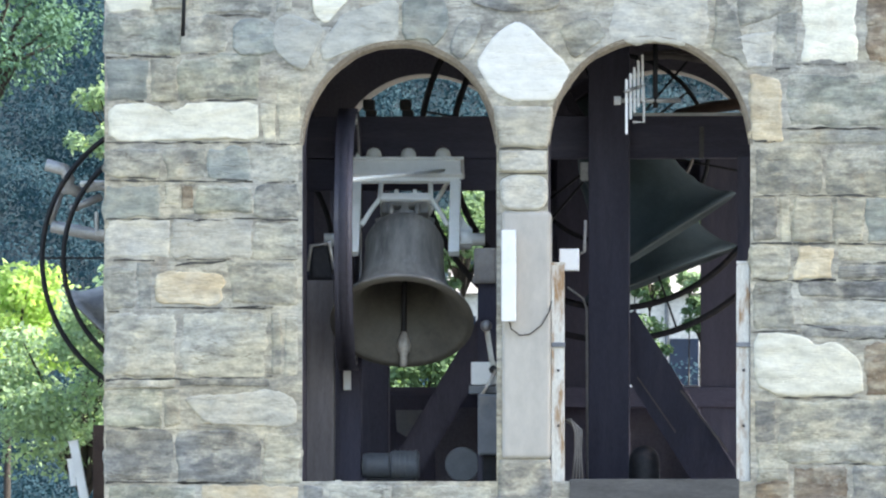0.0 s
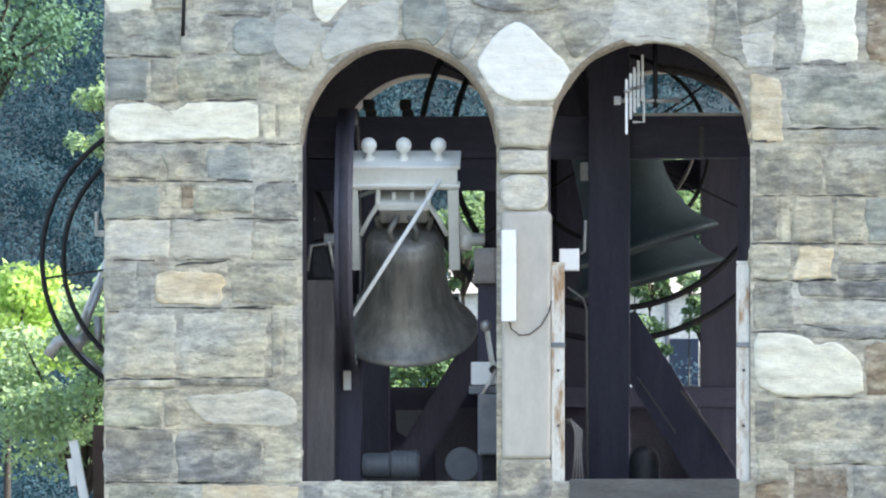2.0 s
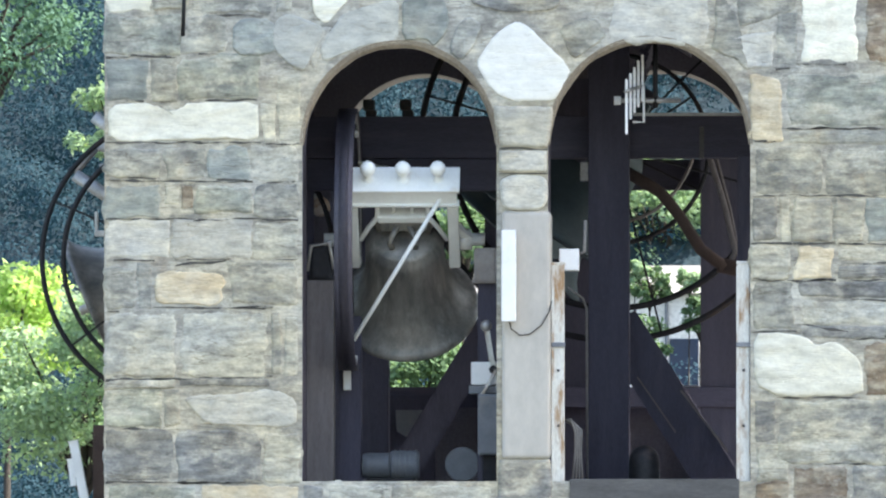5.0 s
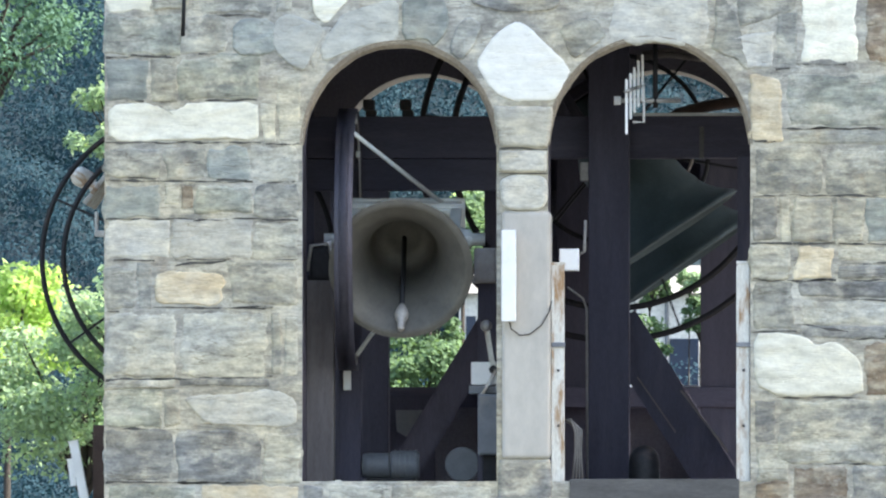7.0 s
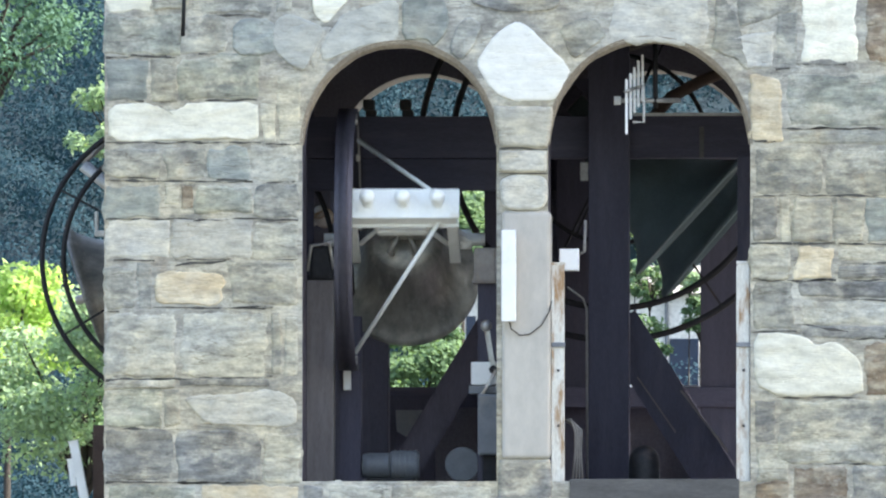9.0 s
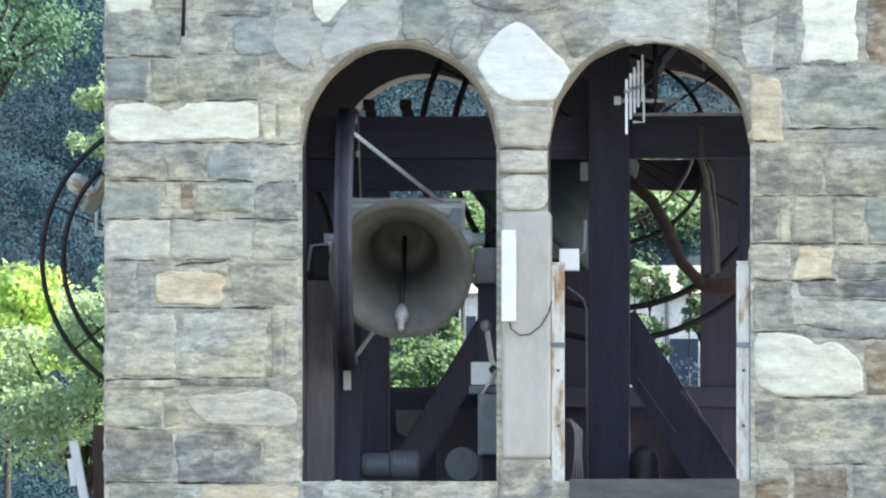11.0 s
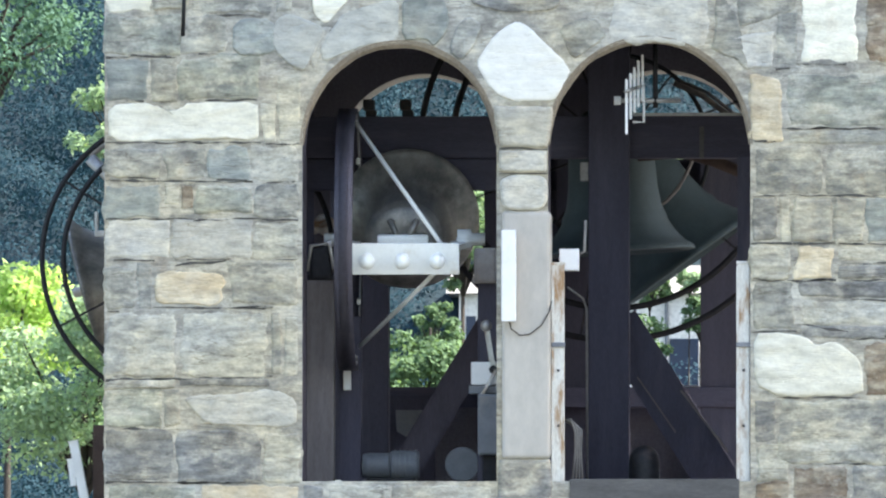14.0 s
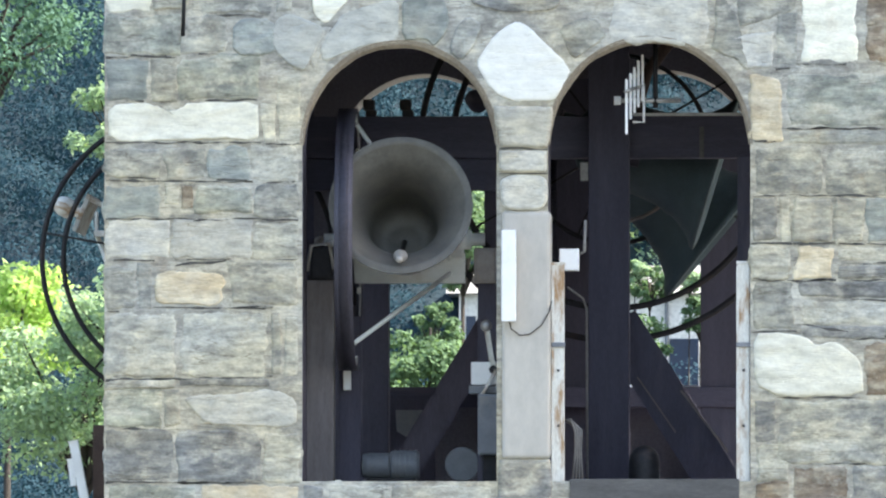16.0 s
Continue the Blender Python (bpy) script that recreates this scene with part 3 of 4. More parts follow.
partition = thing("board_partition", "dark boarded partition beside the front bell", "partition")
for i in range(5):
    x = X_LEFT + THICK + i * 0.105
    part("board", box(x, x + 0.102, 1.42, 1.45, FLOOR, Z_TOP - 0.6, 0.003), TIMBER, partition)
shaft = bmesh.new()
box(0.318, 0.584, -0.022, 0.30, 16.865, 18.205, 0.03, 4, bm=shaft)
tagged(part("pillar_shaft", shaft, PILLAR), "pale smooth granite shaft between the two openings", "pillar", kind="structure")
speaker = thing("wall_luminaire", "white plastic strip luminaire fixed to the pillar", "light")
part("housing", box(0.318, 0.398, -0.10, -0.04, 17.605, 18.101, 0.008), PLASTIC, speaker)
part("mounting_plate", box(0.324, 0.392, -0.04, -0.022, 17.624, 18.083, 0.002), GREYBOX, speaker)
cable_pts = [(0.361, -0.045, 17.608), (0.370, -0.04, 17.566), (0.416, -0.03, 17.532), (0.471, -0.03, 17.538), (0.532, -0.03, 17.584), (0.575, -0.034, 17.657), (0.590, 0.02, 17.728)]
tagged(part("cable", rod(cable_pts, 0.004, 6), CABLE, smooth=True), "thin dark cable sagging across the pillar", "cable")

switch = thing("limit_switch", "white switch box with lever on a grey bracket", "switch box")
part("box", box(0.133, 0.288, 0.55, 0.72, 17.274, 17.401, 0.012), PLASTIC, switch)
part("bracket", box(0.121, 0.306, 0.55, 0.74, 17.228, 17.271, 0.004), GREYBOX, switch)
part("pivot", lathe([(0.001, 0), (0.024, 0), (0.024, -0.03), (0.001, -0.03)], 16, "y", (0.257, 0.55, 17.358)), IRON, switch)
part("handle", rod([(0.186, 0.515, 17.205), (0.272, 0.52, 17.353)], 0.010, 8), RUSTWHITE, switch, smooth=True)
part("lever", bar((0.251, 0.53, 17.386), (0.220, 0.53, 17.580), 0.024, 0.018), RUSTWHITE, switch)
part("roller", ball((0.217, 0.53, 17.596), 0.033), GALV, switch, smooth=True)

cab = thing("control_cabinet", "grey steel control cabinet below the switch", "cabinet")
part("body", box(0.172, 0.308, 0.5, 0.71, 16.891, 17.224, 0.008), GREYBOX, cab)
part("door", box(0.183, 0.300, 0.488, 0.498, 16.903, 17.211, 0.003), GREYBOX, cab)
part("stand", box(0.198, 0.275, 0.56, 0.68, FLOOR, 16.891, 0.004), IRON, cab)

motor = thing("electric_motor", "blue-grey electric bell motor lying on its base", "motor")
zc = 16.841
part("casing", lathe([(0.001, -0.325), (0.07, -0.325), (0.08, -0.312), (0.08, -0.176), (0.07, -0.163), (0.001, -0.163)], 32, "x", (0, 0.95, zc)), GREYBOX, motor, smooth=False)
part("gearbox", lathe([(0.001, -0.480), (0.062, -0.474), (0.07, -0.449), (0.07, -0.328), (0.001, -0.325)], 32, "x", (0, 0.95, zc)), GREYBOX, motor)
for i in range(5):
    x = -0.300 + i * 0.028
    part("cooling_fin", lathe([(0.079, x), (0.086, x), (0.086, x + 0.008), (0.079, x + 0.008)], 32, "x", (0, 0.95, zc), closed=True), GREYBOX, motor)
part("base", box(-0.449, -0.185, 0.88, 1.02, FLOOR, zc - 0.07, 0.006), IRON, motor)

pulley = thing("pulley", "round grey pulley disc on a low stand", "pulley")
part("disc", lathe([(0.001, 0), (0.09, 0), (0.095, 0.005), (0.095, 0.035), (0.09, 0.04), (0.001, 0.04)], 40, "y", (0.071, 1.0, 16.848)), GREYBOX, pulley)
part("stand", box(0.040, 0.102, 1.045, 1.10, FLOOR, 16.870, 0.004), IRON, pulley)

gus = bmesh.new()
corner = [(700, 726), (766, 726), (752, 752), (735, 782), (716, 772), (702, 764)]
vs = [[gus.verts.new((-0.394 + (a - 700) * 0.00321, y, 17.190 - (b - 726) * 0.00321)) for a, b in corner] for y in (3.56, 3.58)]
gus.faces.new(vs[0])
gus.faces.new(vs[1][::-1])
for i in range(6):
    gus.faces.new((vs[0][i], vs[1][i], vs[1][(i + 1) % 6], vs[0][(i + 1) % 6]))
bmesh.ops.recalc_face_normals(gus, faces=gus.faces)
tagged(part("gusset_plate", gus, GREYBOX), "grey steel gusset plate on the rear frame", "plate")
tagged(part("rear_rail_board", box(-0.428, -0.170, 3.582, 3.62, FLOOR, 17.274, 0.004), TIMBER), "dark board below the rear rail", "board")

for a, b, top in ((0.592, 0.656, 17.913), (1.592, 1.660, 17.919)):
    rail = thing("guide_rail", "white painted steel rail streaked with rust beside the opening", "rail", group="guide rails")
    part("channel", box(a, b, 0.02, 0.10, SILL - 0.1, top, 0.004), RUSTWHITE, rail)
    part("flange", box(a - 0.005, a + 0.01, 0.008, 0.018, SILL - 0.1, top - 0.012, 0.002), RUSTWHITE, rail)
    part("top_plate", box(a - 0.006, b + 0.006, 0.015, 0.11, top, top + 0.015, 0.003), RUSTWHITE, rail)
    part("clip", box(a - 0.006, b + 0.006, 0.004, 0.016, 17.469, 17.494, 0.003), GREYBOX, rail)
    for z in (1, 2):
        part("screw", lathe([(0.001, 0), (0.008, 0), (0.008, -0.008), (0.001, -0.008)], 8, "y", ((a + b) / 2, 0.02, SILL + 0.3 * z)), IRON, rail)

jb = thing("junction_box", "small white junction box beside the opening", "junction box")
part("body", box(0.624, 0.731, 0.2, 0.32, 17.888, 18.007, 0.008), PLASTIC, jb)
part("gland", rod([(0.734, 0.26, 17.980), (0.759, 0.26, 17.992), (0.765, 0.26, 18.164)], 0.008, 8), PALE_CABLE, jb, smooth=True)
part("arm", rod([(0.550, 0.26, 17.946), (0.630, 0.26, 17.946)], 0.009, 8), IRON, jb, smooth=True)
tagged(part("conduit", rod([(0.650, 1.02, 17.819), (0.731, 1.05, 17.760), (0.752, 1.08, 17.704), (0.756, 1.08, FLOOR)], 0.007, 8), PALE_CABLE, smooth=True), "thin grey conduit along the oak post", "conduit")
for i in range(4):
    o = i * 0.019
    tagged(part("cable", rod([(0.653, 0.3 + o, 17.075), (0.684 + o, 0.3 + o, 17.084 - o), (0.708 + o * 0.6, 0.3 + o, 17.014), (0.708 + o * 0.5, 0.3 + o, 16.906), (0.690 + o, 0.3 + o, SILL - 0.02)], 0.0065, 6), PALE_CABLE, smooth=True), "grey cable looping down to the sill", "cable", "cable loops")

tagged(part("rope", rod([(1.322, 2.53, 18.642), (1.312, 2.53, 18.579), (1.281, 2.53, 18.503), (1.230, 2.53, 18.414), (1.173, 2.53, 18.351), (1.103, 2.53, 18.294), (1.033, 2.53, 18.256), (0.929, 2.53, 18.224)], 0.010, 8), GREY_WOOD, smooth=True), "old grey rope hanging in a curve behind the great bell", "rope")
tagged(part("cable_duct", box(1.368, 1.393, 1.318, 1.34, 18.538, 18.713, 0.004), SILL_WOOD), "narrow grey cable duct on the oak beam", "cable duct")
tagged(part("post_bracket", box(0.715, 0.763, 1.12, 1.17, 18.407, 18.509, 0.005), PALE_CABLE), "small grey steel bracket on the oak post", "bracket")

ant = thing("panel_antenna", "white slatted antenna on a horizontal arm under the arch", "antenna")
for i, (x, a, b) in enumerate(((1.073, 19.069, 18.813), (1.051, 19.035, 18.782), (1.031, 18.998, 18.749), (1.011, 18.961, 18.712), (0.990, 18.927, 18.629))):
    part("element", box(x - 0.008, x + 0.006, 0.40 - 0.05 * i, 0.435 - 0.05 * i, b, a, 0.003), PLASTIC, ant)
part("boom", rod([(0.984, 0.16, 18.859), (1.079, 0.45, 18.905)], 0.010, 8), GALV, ant, smooth=True)
part("arm", rod([(0.925, 0.47, 18.822), (1.279, 0.47, 18.822)], 0.013, 10), GALV, ant, smooth=True)
part("arm_end", lathe([(0.001, 0.916), (0.024, 0.916), (0.024, 0.953), (0.001, 0.953)], 16, "x", (0, 0.47, 18.822)), PLASTIC, ant)
part("bracket", rod([(1.078, 0.45, 18.908), (1.078, 0.46, 18.704), (1.020, 0.44, 18.704)], 0.007, 8), PLASTIC, ant, smooth=True)
part("drop_arm", rod([(1.141, 0.47, 19.189), (1.141, 0.47, 18.782)], 0.014, 8), IRON, ant, smooth=True)

# Added pale strip: imitates light caught along the top edge of the beam.
tagged(part("cable_tray", box(0.999, 1.654, 1.36, 1.44, 18.772, 18.791, 0.003), GALV), "thin pale strip standing in for the beam's lit top edge", "cable tray")
for x in (-0.447, -0.244):
    ib = thing("beam_bracket", "small dark iron bracket standing on the beam", "bracket", group="beam brackets")
    part("foot", box(x - 0.03, x + 0.03, 1.39, 1.47, 18.773, 18.808, 0.004), IRON, ib)
    part("head", box(x - 0.045, x + 0.02, 1.39, 1.47, 18.808, 18.870, 0.012), IRON, ib)
# Pale render on this sill piece replaces direct sun on it.
tagged(part("rear_sill", box(1.193, 1.335, 3.93, 4.2, 17.322, 17.335, 0.003), HOUSE_W), "pale strip standing in for the sunlit rear sill", "sill")
lamp = thing("dome_lamp", "dark domed bulkhead lamp on the sill", "lamp")
part("dome", lathe([(0.085, 0.0), (0.085, 0.09), (0.078, 0.13), (0.055, 0.165), (0.02, 0.182), (0.001, 0.185)], 32, "z", (1.077, 0.62, SILL + 0.02)), IRON, lamp, smooth=True)
part("base", lathe([(0.001, -0.17), (0.095, -0.17), (0.095, 0.02), (0.001, 0.02)], 32, "z", (1.077, 0.62, SILL)), IRON, lamp)
part("clip", box(1.142, 1.160, 0.6, 0.62, SILL, 16.824, 0.002), PLASTIC, lamp)

tagged(part("sill_board", box(0.685, 1.602, -0.012, 0.5, SILL - 0.16, SILL + 0.012, 0.006), SILL_WOOD), "weathered grey board on the window sill", "board")
# Made-up white block: shows the bright daylight of a gap beside the post.
tagged(part("white_bracket", box(-0.577, -0.534, 0.86, 0.9, 17.252, 17.361, 0.008), PLASTIC), "small white block standing in for a sunlit gap", "bracket")
post("timber_post", "slim dark post behind the wheel", box(-0.604, -0.480, 0.92, 1.02, FLOOR, 17.659))

tagged(part("tie_rod", rod([(-1.396, -0.03, 19.534), (-1.409, -0.03, 19.154)], 0.011, 8), IRON, smooth=True), "rusty iron rod down the stone wall", "rod")

sh = thing("open_shutter", "brown board with a white batten on the side wall", "shutter")
part("board", box(-1.958, X_LEFT, 0.98, 1.04, 16.420, 17.065, 0.006), BROWN_WOOD, sh)
part("batten", bar((-2.064, 0.95, 16.978), (-1.955, 0.95, 16.420), 0.05, 0.055, 0.005, up=(0, 1, 0)), PLASTIC, sh, "white painted batten")
part("batten_edge", bar((-2.082, 0.94, 16.879), (-2.061, 0.94, 16.730), 0.03, 0.03, 0.004, up=(0, 1, 0)), PLASTIC, sh)
part("arm", bar((-2.005, 1.0, 16.606), (X_LEFT + 0.01, 1.0, 16.591), 0.04, 0.04, 0.004), BROWN_WOOD, sh)

hb = thing("hanger_bracket", "pale iron bearing bracket on the side opening", "bracket")
part("strap", box(-1.986, -1.967, 1.58, 1.62, 18.138, 18.257, 0.004), GALV, hb)
part("foot", box(-1.986, X_LEFT + 0.02, 1.56, 1.64, 18.119, 18.151, 0.004), GALV, hb)


def house():
    """A pale house on the slope, seen between the trees."""
    h = thing("house", "pale rendered house with a sunlit roof among trees", "house")
    y0 = 338.0
    x0, x1, za, zb = -11.303, -3.705, 22.347, 26.628
    part("wall", box(x0, x1, y0, y0 + 6, za - 4, zb, 0.02), HOUSE_W, h)
    bm = bmesh.new()
    e, ridge = 0.4, 27.592
    q = [bm.verts.new(p) for p in ((x0 - e, y0 - e, zb), (x1 + e, y0 - e, zb), (x1 + e, y0 + 6.4, zb), (x0 - e, y0 + 6.4, zb), (x0 - e, y0 + 3, ridge), (x1 + e, y0 + 3, ridge))]
    for f in ((0, 1, 5, 4), (2, 3, 4, 5), (0, 4, 3), (1, 2, 5), (0, 3, 2, 1)):
        bm.faces.new([q[i] for i in f])
    part("roof", bm, ROOF, h)
    # The first, largest panel is the forest's blue shadow on the wall, built as a window.
    for a, b, c, d in ((-4.649, -3.740, 25.201, 23.595), (-5.898, -5.523, 26.003, 25.201), (-11.071, -10.768, 25.914, 25.201)):
        w = part("window", box(a, b, y0 - 0.06, y0 - 0.01, d, c, 0.01), BLUE_DARK, h)
        part("sill", box(a - 0.04, b + 0.04, y0 - 0.12, y0 - 0.01, d - 0.08, d, 0.01), HOUSE_W, w)
    part("downpipe", rod([(-4.739, y0 - 0.1, za), (-4.739, y0 - 0.1, zb)], 0.06, 8), GREYBOX, h)


# Dark blue for the window panes and for the painted forest shadow.
BLUE_DARK = material("dark_blue_shadow_and_glass", (0.03, 0.05, 0.09), (0.02, 0.035, 0.065), None, 1, rough=0.15, bump=0)


# ---- ground, hillside, trees, house ----


def hill_height(x, y):
    base = 0.0 if y < 300 else (y - 300) * 0.62
    return base + 0.8 * noise.noise(Vector((x * 0.03, y * 0.03, 0))) * min(1, max(0, (y - 10) / 40))


def ground():
    ys = [-2500, -800, -300, -100, -60, -40, -20, 0, 20, 40, 60, 80, 100, 120, 140, 160, 180, 200, 230, 260, 300, 315, 330, 350, 375, 400, 460, 520, 600, 700, 850, 1000]
    xs = [-2500, -1200, -600, -300, -150, -100, -70, -50, -35, -20, -10, 0, 10, 20, 35, 50, 70, 100, 150, 300, 600, 1200, 2500]
    bm = bmesh.new()
    g = [[bm.verts.new((x, y, hill_height(x, y))) for x in xs] for y in ys]
    for a, b in zip(g, g[1:]):
        for i in range(len(xs) - 1):
            face = bm.faces.new((a[i], a[i + 1], b[i + 1], b[i]))
            face.material_index = 1 if a[0].co.y < 255 else 0
    return tagged(part("ground", bm, [HAZE_FLOOR, MEADOW], smooth=True), "grey village ground rising to a wooded hillside", "ground", kind="structure")


ground()


def leaf_cloud(name, centres, sizes, leaf, per, mat, flat=1.0, rng=None, rough=0.6, shell=0.45, lean=(0.25, -0.1, 0.6)):
    """Many small bent leaves scattered through clumps."""
    rng = rng or np.random.default_rng(1)
    c = np.repeat(np.asarray(centres, float), per, axis=0)
    s = np.repeat(np.asarray(sizes, float), per)
    n = len(c)
    d = rng.normal(size=(n, 3))
    d /= np.linalg.norm(d, axis=1)[:, None]
    p = c + d * (s * rng.random(n) ** shell)[:, None] * np.array((1, 1, flat))
    nrm = d * 0.8 + rng.normal(size=(n, 3)) * rough + np.array(lean)
    nrm /= np.linalg.norm(nrm, axis=1)[:, None]
    a = np.cross(nrm, rng.normal(size=(n, 3)))
    a /= np.linalg.norm(a, axis=1)[:, None]
    b = np.cross(nrm, a)
    k = (leaf * (0.6 + 0.8 * rng.random(n)))[:, None]
    q = np.stack([p - a * k, p - b * k * 0.55 - nrm * k * 0.15, p + a * k, p + b * k * 0.55 - nrm * k * 0.15], 1).reshape(-1, 3)
    me = bpy.data.meshes.new(name)
    me.vertices.add(4 * n)
    me.vertices.foreach_set("co", q.ravel())
    me.loops.add(4 * n)
    me.loops.foreach_set("vertex_index", np.arange(4 * n))
    me.polygons.add(n)
    me.polygons.foreach_set("loop_start", np.arange(n) * 4)
    me.materials.append(mat)
    me.update()
    me.validate()
    return new(name, me)


def tree(label, x, y, z, radius, mat, leaf, clumps, per, seed, clump=0.32):
    """A tree whose crown is centred at (x, y, z)."""
    rng = np.random.default_rng(seed)
    g = hill_height(x, y)
    t = thing("tree", label, "tree", (x, y, g))
    h = z - g
    part("trunk", rod([(0, 0, -0.3), (0.1, 0.05, h * 0.35), (-0.05, 0.1, h * 0.7), (0, 0, h)], 0.09 * radius, 12, taper=0.04 * radius), BARK, t, smooth=True)
    cen = []
    for i in range(clumps):
        d = rng.normal(size=3)
        d /= np.linalg.norm(d)
        cen.append(np.array((0, 0, h)) + d * radius * (0.55 + 0.45 * rng.random()) * np.array((1, 1, 0.9)))
    for c in cen[::max(1, clumps // 14)]:
        m = Vector((c[0] * 0.5, c[1] * 0.5, h - radius * 0.3 + (c[2] - h) * 0.35))
        part("limb", rod([(0, 0, h - radius * 1.1), m, Vector(c)], 0.035 * radius, 7, taper=0.008 * radius), BARK, t, smooth=True)
    sizes = clump * radius * (0.6 + 0.7 * rng.random(clumps))
    crown = leaf_cloud("crown", cen, sizes, leaf, per, mat, 0.75, rng)
    crown.parent = t
    crown["kind"] = "stuff"
    return t


house()
tree("young broadleaf tree with bright yellow-green sunlit leaves", -12.648, 150, 21.117, 1.3, LEAF_BRIGHT, 0.07, 60, 130, 11)
tree("grey-green tree beside the tower", -9.465, 120, 19.495, 1.45, LEAF_PALE, 0.05, 70, 190, 12)
tree("grey-green tree beside the tower", -8.722, 118, 20.526, 1.0, LEAF_PALE, 0.05, 40, 150, 17)
tree("green tree behind the tower", -10.719, 150, 24.630, 0.95, LEAF_PALE, 0.055, 26, 120, 13)
tree("tall green tree on the slope", -20.421, 250, 31.180, 2.9, LEAF_SOFT, 0.075, 90, 110, 18)
tree("green tree seen through the openings", -5.339, 140, 19.871, 1.0, LEAF_MID, 0.06, 50, 130, 14)
tree("green tree seen through the openings", -4.725, 145, 22.410, 0.8, LEAF_MID, 0.06, 24, 110, 19)
tree("leafy tree on the slope behind the house", -5.061, 346, 29.531, 2.2, LEAF_PALE, 0.10, 56, 130, 15)
tree("leafy tree on the slope behind the house", -10.881, 346, 29.021, 1.6, LEAF_PALE, 0.12, 30, 110, 16)
tree("dark shrubby tree before the house", -4.911, 300, 24.175, 0.9, LEAF_MID, 0.08, 26, 90, 21)
tree("dark shrubby tree before the house", -3.100, 300, 24.983, 0.7, LEAF_MID, 0.08, 20, 80, 22)
tree("dark shrubby tree before the house", -4.555, 300, 25.954, 0.75, LEAF_MID, 0.08, 18, 70, 23)
tree("pale sunlit tree on the slope behind the house", -5.25, 347, 28.35, 1.1, LEAF_PALE, 0.09, 40, 110, 31)
tree("pale sunlit tree on the slope behind the house", -3.45, 347, 29.6, 0.9, LEAF_PALE, 0.09, 34, 100, 32)
tree("leafy shrub before the house", -3.42, 300, 26.0, 0.42, LEAF_PALE, 0.06, 20, 70, 33)
tree("leafy shrub before the house", -4.98, 300, 26.3, 0.36, LEAF_PALE, 0.06, 18, 70, 34)
tree("slender green tree seen through the openings", -5.163, 142, 20.928, 0.5, LEAF_MID, 0.045, 30, 90, 25)



def forest():
    rng = np.random.default_rng(5)
    cen, siz = [], []
    for i in range(410):
        y = 292 + 120 * rng.random() ** 1.2
        x = -14.5 + (rng.random() - 0.5) * 29
        g = hill_height(x, y)
        tall, wide = 7 + 6 * rng.random(), 1.6 + 1.3 * rng.random()
        if -15 < x < -1 and y < 346 and (y > 328 or g + tall > 24.5):
            continue
        for k in range(16):
            d = rng.normal(size=3)
            d /= np.linalg.norm(d)
            cen.append((x + d[0] * wide, y + d[1] * wide, g + tall * 0.62 + d[2] * tall * 0.36))
            siz.append(0.8 + 0.9 * rng.random())
    for i in range(1900):
        y = 336 + 40 * rng.random()
        x = -14.5 + (rng.random() - 0.5) * 29
        if -12.5 < x < -2.5 and y < 345:
            continue
        cen.append((x, y, hill_height(x, y) + 0.4))
        siz.append(0.7 + 0.4 * rng.random())
    # Leaves lean towards the front so the sun only grazes them and they stay dark.
    f = leaf_cloud("far_forest", cen, siz, 0.058, 105, LEAF_HAZE, 0.75, rng, 0.12, 0.2, (0.0, -1.1, 0.35))
    return tagged(f, "wooded hillside in the distance, tinted haze blue", "forest", kind="stuff")


forest()


